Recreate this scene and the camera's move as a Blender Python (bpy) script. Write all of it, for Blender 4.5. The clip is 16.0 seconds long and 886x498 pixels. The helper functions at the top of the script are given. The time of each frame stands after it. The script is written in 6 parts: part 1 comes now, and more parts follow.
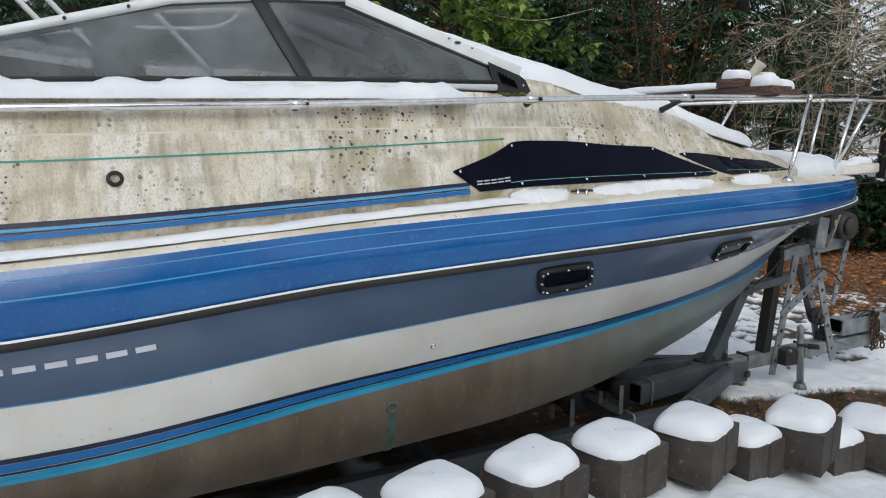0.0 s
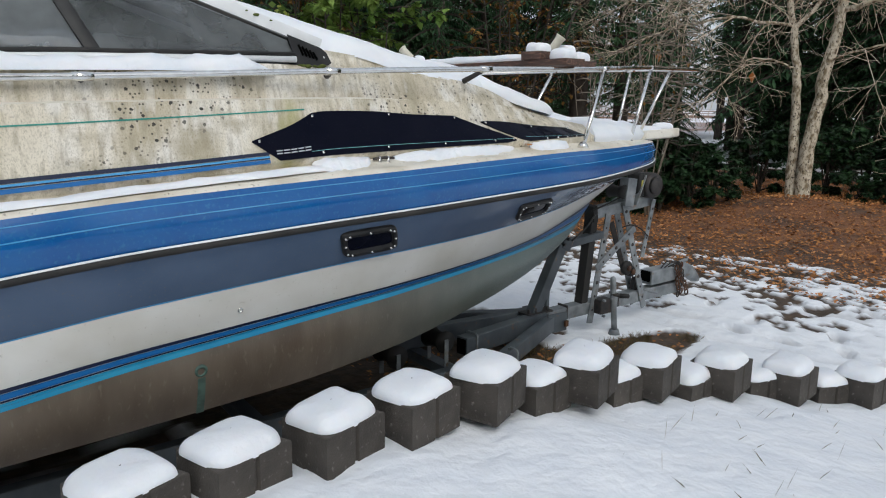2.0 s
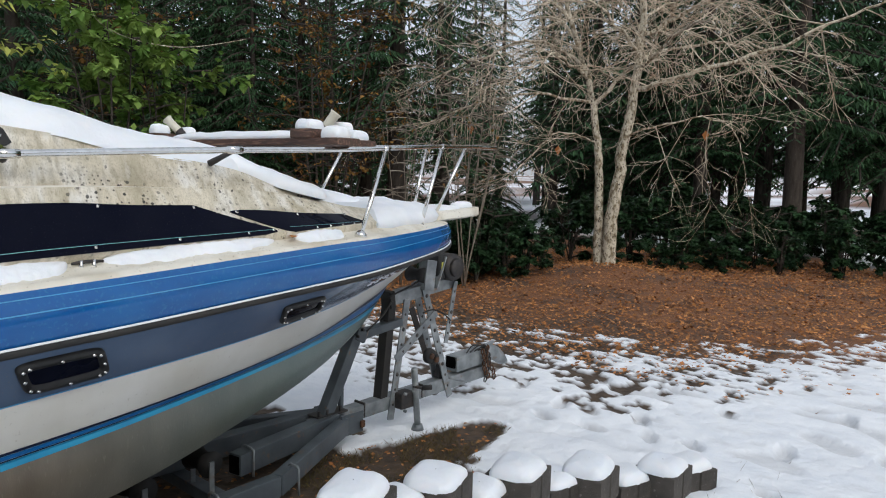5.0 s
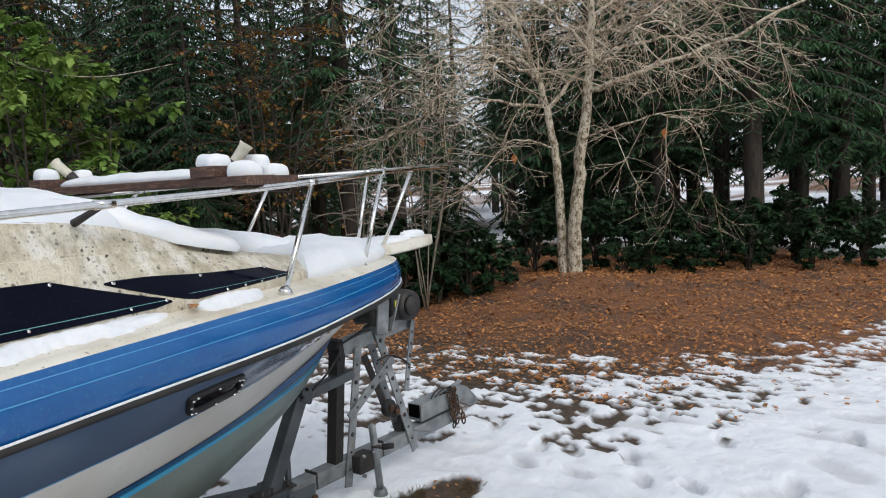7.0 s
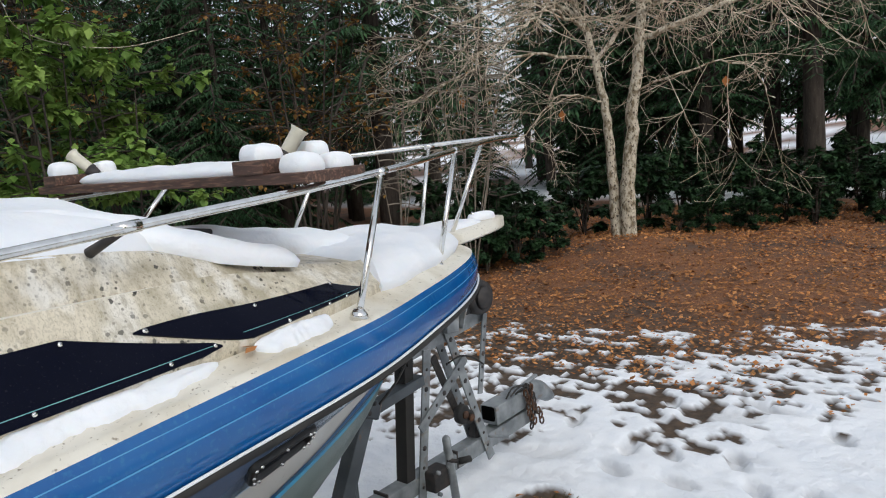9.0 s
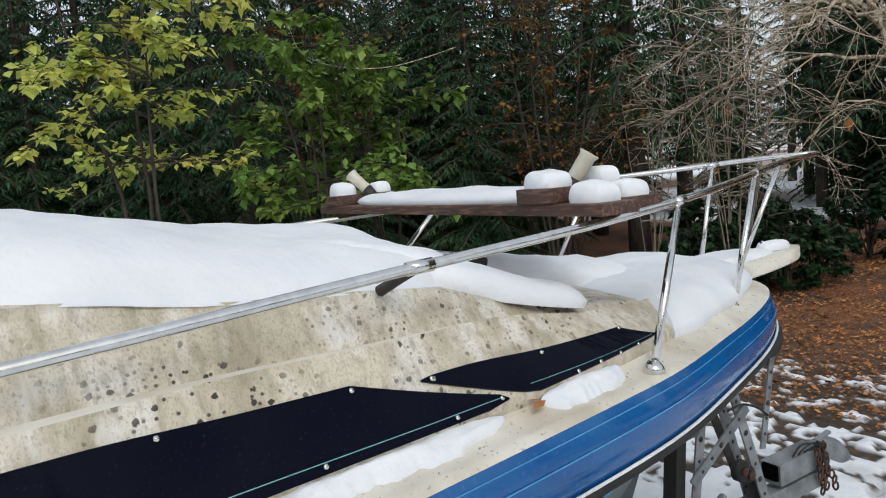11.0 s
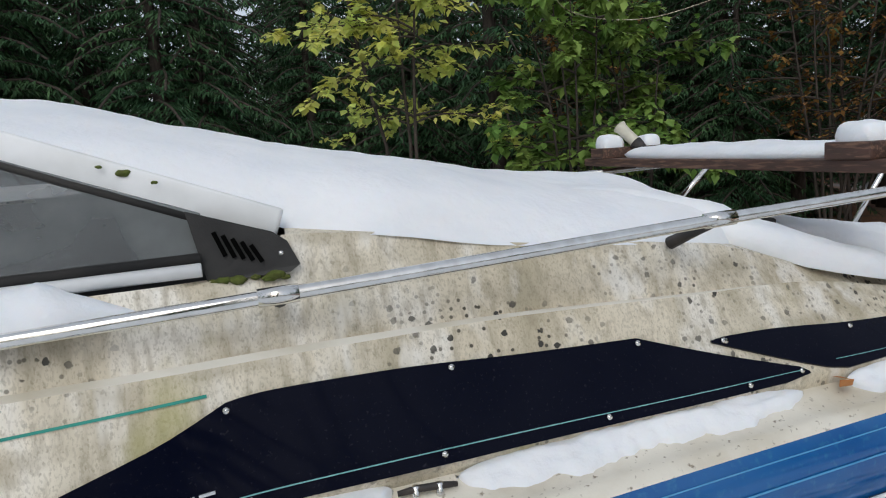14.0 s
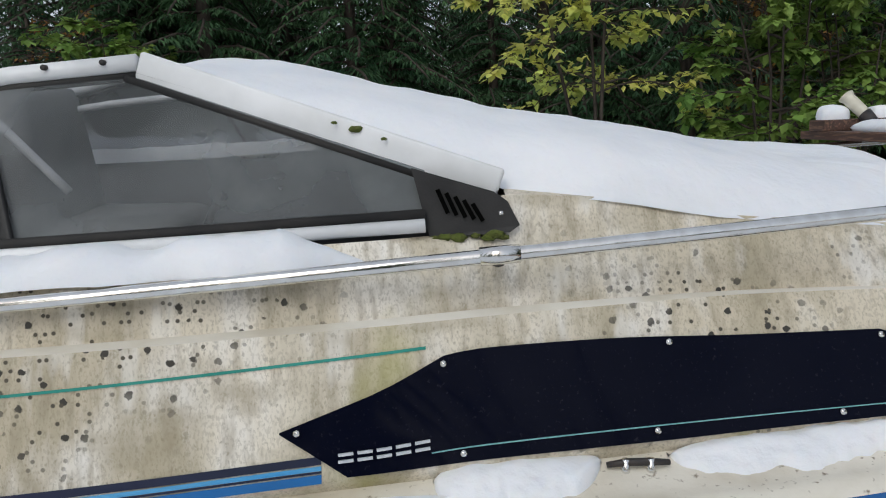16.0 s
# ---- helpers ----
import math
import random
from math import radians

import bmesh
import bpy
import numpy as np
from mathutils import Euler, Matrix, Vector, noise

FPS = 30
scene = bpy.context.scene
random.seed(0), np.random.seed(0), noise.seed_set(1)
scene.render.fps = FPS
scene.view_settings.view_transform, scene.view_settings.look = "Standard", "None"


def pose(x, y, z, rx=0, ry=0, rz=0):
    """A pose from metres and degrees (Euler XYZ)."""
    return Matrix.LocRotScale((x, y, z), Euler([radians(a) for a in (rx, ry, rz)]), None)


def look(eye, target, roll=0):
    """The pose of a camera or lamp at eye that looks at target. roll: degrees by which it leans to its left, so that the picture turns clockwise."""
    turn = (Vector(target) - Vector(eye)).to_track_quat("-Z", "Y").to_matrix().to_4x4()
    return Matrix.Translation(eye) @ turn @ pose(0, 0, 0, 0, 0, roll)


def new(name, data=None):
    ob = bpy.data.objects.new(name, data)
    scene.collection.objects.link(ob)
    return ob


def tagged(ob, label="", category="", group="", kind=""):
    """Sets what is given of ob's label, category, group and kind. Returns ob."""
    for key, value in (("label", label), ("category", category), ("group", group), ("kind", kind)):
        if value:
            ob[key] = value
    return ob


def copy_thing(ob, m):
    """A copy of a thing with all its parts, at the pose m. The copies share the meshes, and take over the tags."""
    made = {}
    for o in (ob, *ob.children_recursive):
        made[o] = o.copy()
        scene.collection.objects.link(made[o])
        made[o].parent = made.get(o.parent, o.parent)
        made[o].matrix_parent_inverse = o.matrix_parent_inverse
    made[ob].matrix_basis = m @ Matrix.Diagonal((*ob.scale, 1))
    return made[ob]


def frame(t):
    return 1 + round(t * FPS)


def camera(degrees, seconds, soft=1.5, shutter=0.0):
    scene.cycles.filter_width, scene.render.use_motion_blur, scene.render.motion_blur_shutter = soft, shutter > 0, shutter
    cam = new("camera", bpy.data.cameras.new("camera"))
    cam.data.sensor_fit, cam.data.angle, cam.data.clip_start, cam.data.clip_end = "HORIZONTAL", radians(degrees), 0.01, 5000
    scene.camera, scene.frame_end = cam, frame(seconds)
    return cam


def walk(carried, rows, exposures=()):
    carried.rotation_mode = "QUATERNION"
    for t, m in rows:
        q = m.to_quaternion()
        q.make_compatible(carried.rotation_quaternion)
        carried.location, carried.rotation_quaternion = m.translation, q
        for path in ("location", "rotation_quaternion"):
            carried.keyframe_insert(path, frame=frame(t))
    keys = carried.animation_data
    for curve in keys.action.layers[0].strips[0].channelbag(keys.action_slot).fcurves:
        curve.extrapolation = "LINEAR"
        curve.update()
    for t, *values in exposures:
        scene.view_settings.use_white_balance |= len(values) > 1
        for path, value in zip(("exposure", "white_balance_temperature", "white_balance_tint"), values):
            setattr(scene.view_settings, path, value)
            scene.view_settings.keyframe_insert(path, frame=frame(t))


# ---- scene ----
cam = camera(62.0, 16.0, soft=1.1)
PATH = [
    (0, (0.148, -3.747, 1.793), (0.876, -2.232, 1.542), 0.9),
    (0.5, (0.115, -3.828, 1.799), (0.927, -2.356, 1.550), 0.3),
    (1, (0.156, -3.914, 1.813), (1.021, -2.471, 1.574), 0.4),
    (1.5, (0.251, -4.001, 1.822), (1.171, -2.594, 1.567), 0.7),
    (2, (0.310, -4.045, 1.826), (1.282, -2.689, 1.499), 0.9),
    (2.5, (0.358, -4.053, 1.837), (1.351, -2.723, 1.470), -0.3),
    (3, (0.394, -4.043, 1.842), (1.432, -2.732, 1.533), -0.2),
    (3.5, (0.494, -3.975, 1.874), (1.630, -2.747, 1.573), -1.4),
    (4, (0.615, -3.907, 1.912), (1.831, -2.757, 1.612), -3.3),
    (4.5, (0.779, -3.859, 1.920), (2.047, -2.756, 1.665), -1.3),
    (5, (0.926, -3.836, 1.935), (2.191, -2.713, 1.758), 1.5),
    (5.2, (0.982, -3.806, 1.934), (2.242, -2.677, 1.767), 1.4),
    (7.5, (1.624, -3.302, 2.056), (2.958, -2.261, 1.891), -3.8),
    (8, (1.737, -3.125, 2.076), (3.066, -2.085, 1.867), -4.3),
    (10.3, (1.918, -2.589, 2.230), (2.978, -1.276, 2.029), -5.8),
    (10.5, (1.929, -2.566, 2.225), (2.936, -1.209, 2.045), -5.9),
    (11, (1.906, -2.518, 2.220), (2.765, -1.062, 2.040), -4.9),
    (11.5, (1.886, -2.496, 2.216), (2.666, -0.999, 2.012), -3.9),
    (12, (1.878, -2.473, 2.205), (2.600, -0.949, 1.992), -3.4),
    (12.5, (1.861, -2.459, 2.200), (2.514, -0.905, 1.980), -3.5),
    (13, (1.846, -2.454, 2.205), (2.393, -0.859, 1.983), -3.6),
    (13.5, (1.826, -2.443, 2.199), (2.269, -0.817, 1.974), -3.7),
    (14, (1.811, -2.437, 2.193), (2.162, -0.790, 1.960), -3.6),
    (14.5, (1.793, -2.434, 2.193), (2.043, -0.770, 1.946), -3.5),
    (15, (1.769, -2.424, 2.194), (1.928, -0.752, 1.933), -3.2),
    (15.5, (1.747, -2.420, 2.187), (1.804, -0.741, 1.924), -3.3),
    (16, (1.720, -2.411, 2.183), (1.683, -0.735, 1.901), -2.3),
]
walk(cam, [(t, look(eye, target, roll)) for t, eye, target, roll in PATH], exposures=[(0.0, 0.18, 6400, 9), (2.5, 0.20, 6400, 9), (5.0, 0.30, 6400, 9.5), (8.0, 0.38, 6480, 10), (11.0, 0.25, 6480, 9), (13.0, 0.08, 6400, 9.5), (16.0, 0.02, 6420, 10)])

# ---- daylight: an overcast late-autumn noon ----
world = bpy.data.worlds.new("overcast")
scene.world = world
world.use_nodes = True
wn = world.node_tree.nodes
sky = wn.new("ShaderNodeTexSky")
sky.sky_type, sky.sun_disc = "NISHITA", False
sky.sun_elevation, sky.sun_rotation = radians(38), radians(200)
sky.air_density, sky.dust_density, sky.ozone_density = 1.0, 4.0, 1.0
veil = wn.new("ShaderNodeHueSaturation")
veil.inputs["Saturation"].default_value = 0.80
world.node_tree.links.new(sky.outputs[0], veil.inputs["Color"])
cloud = wn.new("ShaderNodeMix")
cloud.data_type = "RGBA"
cloud.inputs["Factor"].default_value = 0.55
cloud.inputs["B"].default_value = (5.2, 5.5, 5.9, 1)
world.node_tree.links.new(veil.outputs[0], cloud.inputs["A"])
world.node_tree.links.new(cloud.outputs["Result"], wn["Background"].inputs["Color"])
wn["Background"].inputs["Strength"].default_value = 0.132
sun = new("sun", bpy.data.lights.new("sun", "SUN"))
sun.data.energy, sun.data.angle, sun.data.color = 0.62, radians(30), (0.90, 0.985, 1.0)
sun.matrix_world = look((0, 0, 0), (0.3, 0.75, -0.78))


# ---- materials ----
def material(name, base, rough=0.6, metal=0.0, second=None, scale=6.0, spread=(0.35, 0.65), third=None, fine=60.0, third_spread=(0.5, 0.7),
             bump=0.0, bump_scale=40.0, stretch=(1, 1, 1), coat=0.0, random_value=0.0, island=0.0, spec=0.5, translucent=0.0):
    """A surface with two scales of variation: patches of a second colour, specks of a third, a fine relief."""
    m = bpy.data.materials.new(name)
    m.use_nodes = True
    t = m.node_tree
    n, l = t.nodes, t.links
    b = n["Principled BSDF"]
    b.inputs["Roughness"].default_value, b.inputs["Metallic"].default_value = rough, metal
    b.inputs["Coat Weight"].default_value = coat
    b.inputs["Specular IOR Level"].default_value = spec
    co = n.new("ShaderNodeTexCoord")
    mp = n.new("ShaderNodeMapping")
    mp.inputs["Scale"].default_value = stretch
    l.new(co.outputs["Object"], mp.inputs["Vector"])

    def noise_at(s, detail=5):
        x = n.new("ShaderNodeTexNoise")
        x.inputs["Scale"].default_value, x.inputs["Detail"].default_value = s, detail
        l.new(mp.outputs[0], x.inputs["Vector"])
        return x.outputs["Fac"]

    def mixed(fac, lo, hi, a, c):
        r = n.new("ShaderNodeMapRange")
        r.inputs["From Min"].default_value, r.inputs["From Max"].default_value = lo, hi
        l.new(fac, r.inputs["Value"])
        x = n.new("ShaderNodeMix")
        x.data_type = "RGBA"
        l.new(r.outputs[0], x.inputs["Factor"])
        if isinstance(a, tuple):
            x.inputs["A"].default_value = (*a, 1)
        else:
            l.new(a, x.inputs["A"])
        x.inputs["B"].default_value = (*c, 1)
        return x.outputs["Result"]
    col = base
    if second:
        col = mixed(noise_at(scale), *spread, col, second)
    if third:
        col = mixed(noise_at(fine, 2), *third_spread, col, third)
    if random_value or island:
        src = n.new("ShaderNodeObjectInfo").outputs["Random"] if random_value else n.new("ShaderNodeNewGeometry").outputs["Random Per Island"]
        amt = random_value or island
        r = n.new("ShaderNodeMapRange")
        r.inputs["To Min"].default_value, r.inputs["To Max"].default_value = 1 - amt, 1 + amt
        l.new(src, r.inputs["Value"])
        h = n.new("ShaderNodeHueSaturation")
        l.new(r.outputs[0], h.inputs["Value"])
        if isinstance(col, tuple):
            h.inputs["Color"].default_value = (*col, 1)
        else:
            l.new(col, h.inputs["Color"])
        col = h.outputs["Color"]
    if isinstance(col, tuple):
        b.inputs["Base Color"].default_value = (*col, 1)
    else:
        l.new(col, b.inputs["Base Color"])
    if bump:
        u = n.new("ShaderNodeBump")
        u.inputs["Strength"].default_value, u.inputs["Distance"].default_value = bump, 0.01
        l.new(noise_at(bump_scale), u.inputs["Height"])
        l.new(u.outputs[0], b.inputs["Normal"])
    if translucent:
        tr = n.new("ShaderNodeBsdfTranslucent")
        if isinstance(col, tuple):
            tr.inputs["Color"].default_value = (*col, 1)
        else:
            l.new(col, tr.inputs["Color"])
        mx = n.new("ShaderNodeMixShader")
        mx.inputs[0].default_value = translucent
        l.new(b.outputs[0], mx.inputs[1])
        l.new(tr.outputs[0], mx.inputs[2])
        l.new(mx.outputs[0], n["Material Output"].inputs["Surface"])
    return m


def grimy_gelcoat():
    """Cream gelcoat with vertical dirt runs, algae and dark lichen spots."""
    m = material("grimy_gelcoat", (0.74, 0.68, 0.56), 0.42, second=(0.62, 0.55, 0.42), scale=2.2, bump=0.06, bump_scale=90)
    n, l = m.node_tree.nodes, m.node_tree.links
    b = n["Principled BSDF"]
    old = b.inputs["Base Color"].links[0].from_socket
    co = n.new("ShaderNodeTexCoord").outputs["Object"]

    def layer(col, stretch, scale, lo, hi, colour, amount=1.0, detail=4, offset=0.0):
        mp = n.new("ShaderNodeMapping")
        mp.inputs["Scale"].default_value, mp.inputs["Location"].default_value = stretch, (offset, offset, offset)
        l.new(co, mp.inputs["Vector"])
        x = n.new("ShaderNodeTexNoise")
        x.inputs["Scale"].default_value, x.inputs["Detail"].default_value = scale, detail
        l.new(mp.outputs[0], x.inputs["Vector"])
        r = n.new("ShaderNodeMapRange")
        r.inputs["From Min"].default_value, r.inputs["From Max"].default_value, r.inputs["To Max"].default_value = lo, hi, amount
        l.new(x.outputs["Fac"], r.inputs["Value"])
        k = n.new("ShaderNodeMix")
        k.data_type = "RGBA"
        l.new(r.outputs[0], k.inputs["Factor"])
        l.new(col, k.inputs["A"])
        k.inputs["B"].default_value = (*colour, 1)
        return k.outputs["Result"]
    col = layer(old, (6, 6, 0.55), 1.3, 0.48, 0.68, (0.38, 0.33, 0.22), 0.75)
    col = layer(col, (9, 9, 0.4), 1.1, 0.50, 0.62, (0.84, 0.81, 0.75), 0.65, offset=7.0)
    col = layer(col, (34, 34, 1.6), 1.2, 0.50, 0.66, (0.33, 0.28, 0.19), 0.55, 5, 17.0)
    col = layer(col, (1, 1, 0.45), 240, 0.52, 0.60, (0.24, 0.20, 0.13), 0.26, 2, 23.0)
    col = layer(col, (13, 13, 0.5), 1.0, 0.58, 0.66, (0.86, 0.84, 0.79), 0.5, 3, 29.0)
    col = layer(col, (1, 1, 0.6), 170, 0.57, 0.68, (0.20, 0.17, 0.10), 0.40)
    col = layer(col, (1, 1, 1), 52, 0.68, 0.73, (0.10, 0.085, 0.05), 0.35, 3, 5.0)
    col = layer(col, (1, 1, 2.5), 5.5, 0.53, 0.70, (0.32, 0.27, 0.17), 0.5, 6, 11.0)
    col = layer(col, (2.2, 2.2, 1.2), 1.6, 0.62, 0.74, (0.35, 0.33, 0.10), 0.6, offset=3.0)
    v = n.new("ShaderNodeTexVoronoi")
    v.voronoi_dimensions = "2D"
    v.inputs["Scale"].default_value = 27
    sx = n.new("ShaderNodeSeparateXYZ")
    l.new(co, sx.inputs[0])
    flat = n.new("ShaderNodeCombineXYZ")
    l.new(sx.outputs["X"], flat.inputs["X"])
    dn = n.new("ShaderNodeMath")
    dn.operation = "MULTIPLY_ADD"
    dn.inputs[1].default_value = 0.3
    l.new(sx.outputs["Y"], dn.inputs[0])
    l.new(sx.outputs["Z"], dn.inputs[2])
    l.new(dn.outputs[0], flat.inputs["Y"])
    l.new(flat.outputs[0], v.inputs["Vector"])
    wob = n.new("ShaderNodeTexNoise")
    wob.inputs["Scale"].default_value = 90
    l.new(co, wob.inputs["Vector"])
    a = n.new("ShaderNodeMath")
    a.operation = "MULTIPLY_ADD"
    a.inputs[1].default_value = 0.35
    l.new(wob.outputs["Fac"], a.inputs[0])
    l.new(v.outputs["Distance"], a.inputs[2])
    spot = n.new("ShaderNodeMapRange")
    spot.inputs["From Min"].default_value, spot.inputs["From Max"].default_value = 0.375, 0.325
    l.new(a.outputs[0], spot.inputs["Value"])
    sep = n.new("ShaderNodeSeparateColor")
    l.new(v.outputs["Color"], sep.inputs[0])
    pick = n.new("ShaderNodeMath")
    pick.operation = "GREATER_THAN"
    pick.inputs[1].default_value = 0.76
    l.new(sep.outputs[0], pick.inputs[0])
    reg = n.new("ShaderNodeTexNoise")
    reg.inputs["Scale"].default_value = 2.4
    l.new(co, reg.inputs["Vector"])
    rr = n.new("ShaderNodeMapRange")
    rr.inputs["From Min"].default_value, rr.inputs["From Max"].default_value = 0.45, 0.6
    l.new(reg.outputs["Fac"], rr.inputs["Value"])
    m1 = n.new("ShaderNodeMath")
    m1.operation = "MULTIPLY"
    l.new(spot.outputs[0], m1.inputs[0])
    l.new(pick.outputs[0], m1.inputs[1])
    m2 = n.new("ShaderNodeMath")
    m2.operation = "MULTIPLY"
    l.new(m1.outputs[0], m2.inputs[0])
    l.new(rr.outputs[0], m2.inputs[1])
    k = n.new("ShaderNodeMix")
    k.data_type = "RGBA"
    l.new(m2.outputs[0], k.inputs["Factor"])
    l.new(col, k.inputs["A"])
    k.inputs["B"].default_value = (0.035, 0.031, 0.023, 1)
    # fine crumbs of lichen round the larger spots
    v2 = n.new("ShaderNodeTexVoronoi")
    v2.voronoi_dimensions = "2D"
    v2.inputs["Scale"].default_value = 62
    l.new(flat.outputs[0], v2.inputs["Vector"])
    s2 = n.new("ShaderNodeMapRange")
    s2.inputs["From Min"].default_value, s2.inputs["From Max"].default_value = 0.30, 0.18
    l.new(v2.outputs["Distance"], s2.inputs["Value"])
    c2 = n.new("ShaderNodeSeparateColor")
    l.new(v2.outputs["Color"], c2.inputs[0])
    p2 = n.new("ShaderNodeMath")
    p2.operation = "GREATER_THAN"
    p2.inputs[1].default_value = 0.78
    l.new(c2.outputs[1], p2.inputs[0])
    r2 = n.new("ShaderNodeMapRange")
    r2.inputs["From Min"].default_value, r2.inputs["From Max"].default_value = 0.50, 0.62
    l.new(reg.outputs["Fac"], r2.inputs["Value"])
    q1 = n.new("ShaderNodeMath")
    q1.operation = "MULTIPLY"
    l.new(s2.outputs[0], q1.inputs[0])
    l.new(p2.outputs[0], q1.inputs[1])
    q2 = n.new("ShaderNodeMath")
    q2.operation = "MULTIPLY"
    l.new(q1.outputs[0], q2.inputs[0])
    l.new(r2.outputs[0], q2.inputs[1])
    k2 = n.new("ShaderNodeMix")
    k2.data_type = "RGBA"
    l.new(q2.outputs[0], k2.inputs["Factor"])
    l.new(k.outputs["Result"], k2.inputs["A"])
    k2.inputs["B"].default_value = (0.07, 0.06, 0.04, 1)
    l.new(k2.outputs["Result"], b.inputs["Base Color"])
    return m


CREAM = grimy_gelcoat()
# paler cream: the sky highlight on the moulded step, put into its colour
RIDGE_HIGHLIGHT = material("ridge_highlight_gelcoat", (0.78, 0.75, 0.67), 0.4, second=(0.62, 0.57, 0.46), scale=5, spread=(0.45, 0.7), bump=0.05, bump_scale=90)
DECK_CREAM = material("cream_deck_gelcoat", (0.74, 0.70, 0.61), 0.45, second=(0.54, 0.48, 0.37), scale=5, spread=(0.44, 0.70), third=(0.22, 0.18, 0.12), fine=75, third_spread=(0.64, 0.76), bump=0.08, bump_scale=120)
BLUE = material("blue_gelcoat", (0.002, 0.082, 0.29), 0.10, second=(0.004, 0.105, 0.33), scale=5, third=(0.015, 0.14, 0.34), fine=70, third_spread=(0.56, 0.75), coat=0.2, bump=0.02)
PALE_BLUE = material("pale_blue_tape_and_highlight", (0.05, 0.30, 0.60), 0.35, second=(0.10, 0.36, 0.62))
NAVY = material("navy_tape", (0.003, 0.010, 0.035), 0.35, second=(0.008, 0.015, 0.05))
MID_BLUE = material("blue_tape", (0.004, 0.12, 0.36), 0.35, second=(0.008, 0.14, 0.40))
TEAL = material("teal_tape", (0.010, 0.23, 0.43), 0.3, second=(0.02, 0.29, 0.48))
PALE_LINE = material("pale_cyan_tape", (0.13, 0.36, 0.38), 0.4, second=(0.20, 0.42, 0.44))
GREEN_LINE = material("green_tape", (0.01, 0.24, 0.19), 0.4, second=(0.03, 0.3, 0.24))
GREY_HULL = material("slate_gelcoat", (0.082, 0.124, 0.200), 0.18, second=(0.105, 0.150, 0.232), scale=3, third=(0.15, 0.16, 0.18), fine=120, third_spread=(0.62, 0.8), coat=0.2)
WHITE_HULL = material("white_gelcoat", (0.72, 0.71, 0.67), 0.35, second=(0.62, 0.60, 0.54), scale=3, coat=0.15, third=(0.45, 0.42, 0.36), fine=60, third_spread=(0.66, 0.85))
BOTTOM = material("weathered_bottom_paint", (0.095, 0.072, 0.052), 0.30, second=(0.155, 0.125, 0.095), scale=2.0, stretch=(3, 3, 1), third=(0.22, 0.20, 0.16), fine=22, third_spread=(0.62, 0.95), bump=0.08, bump_scale=60)
def green_sheen_forward(m):
    """Mixes a green-grey tone, with the snow's reflected sheen, into the bottom colour towards the bow."""
    n, l = m.node_tree.nodes, m.node_tree.links
    b = n["Principled BSDF"]
    old = b.inputs["Base Color"].links[0].from_socket
    sx = n.new("ShaderNodeSeparateXYZ")
    l.new(n.new("ShaderNodeTexCoord").outputs["Object"], sx.inputs[0])
    r = n.new("ShaderNodeMapRange")
    r.inputs["From Min"].default_value, r.inputs["From Max"].default_value, r.inputs["To Max"].default_value = 1.7, 3.4, 0.85
    l.new(sx.outputs["X"], r.inputs["Value"])
    k = n.new("ShaderNodeMix")
    k.data_type = "RGBA"
    l.new(r.outputs[0], k.inputs["Factor"])
    l.new(old, k.inputs["A"])
    k.inputs["B"].default_value = (0.12, 0.175, 0.165, 1)
    l.new(k.outputs["Result"], b.inputs["Base Color"])


green_sheen_forward(BOTTOM)
BLACK_TRIM = material("black_plastic", (0.017, 0.017, 0.018), 0.42, second=(0.03, 0.03, 0.03), scale=12, bump=0.08, bump_scale=200, spec=0.25)
RUBBER = material("rubber", (0.012, 0.012, 0.012), 0.75, second=(0.03, 0.027, 0.024))
PANEL = material("dark_acrylic", (0.0022, 0.0032, 0.010), 0.05, second=(0.004, 0.005, 0.012), third=(0.02, 0.02, 0.03), fine=160, third_spread=(0.64, 0.8))
STEEL = material("stainless_steel", (0.80, 0.80, 0.78), 0.07, 1.0, second=(0.70, 0.69, 0.66), scale=30)
ALU = material("white_painted_aluminium", (0.82, 0.83, 0.84), 0.4, second=(0.7, 0.71, 0.71), scale=8)
GALV = material("galvanised_steel", (0.31, 0.33, 0.34), 0.5, 0.35, second=(0.16, 0.175, 0.185), scale=9, third=(0.20, 0.13, 0.08), fine=14, third_spread=(0.62, 0.8), bump=0.05)
PAINTED_STEEL = material("grey_painted_steel", (0.095, 0.112, 0.125), 0.45, second=(0.05, 0.06, 0.07), scale=5, third=(0.19, 0.10, 0.05), fine=18, third_spread=(0.64, 0.82), bump=0.06)
RUST = material("rusty_steel", (0.13, 0.06, 0.03), 0.8, 0.3, second=(0.06, 0.035, 0.025), scale=20)
CAST = material("dark_cast_metal", (0.03, 0.03, 0.032), 0.6, 0.3, second=(0.06, 0.05, 0.045), scale=25)
YELLOW_TAPE = material("yellow_sticker", (0.55, 0.50, 0.05), 0.5, second=(0.45, 0.42, 0.10), scale=20)
WOOD = material("weathered_red_wood", (0.088, 0.042, 0.030), 0.6, second=(0.05, 0.028, 0.02), scale=7, stretch=(6, 0.6, 6), third=(0.20, 0.11, 0.07), fine=18, bump=0.15, bump_scale=30)
PVC = material("aged_white_plastic", (0.66, 0.63, 0.53), 0.45, second=(0.5, 0.47, 0.37), scale=12)
CONCRETE = material("grey_brown_concrete", (0.078, 0.068, 0.058), 0.92, second=(0.045, 0.039, 0.034), scale=7, third=(0.20, 0.185, 0.165), fine=45, third_spread=(0.62, 0.82), bump=0.6, bump_scale=110, random_value=0.18)
VINYL = material("grey_vinyl", (0.13, 0.13, 0.13), 0.55, second=(0.2, 0.2, 0.19), scale=5)
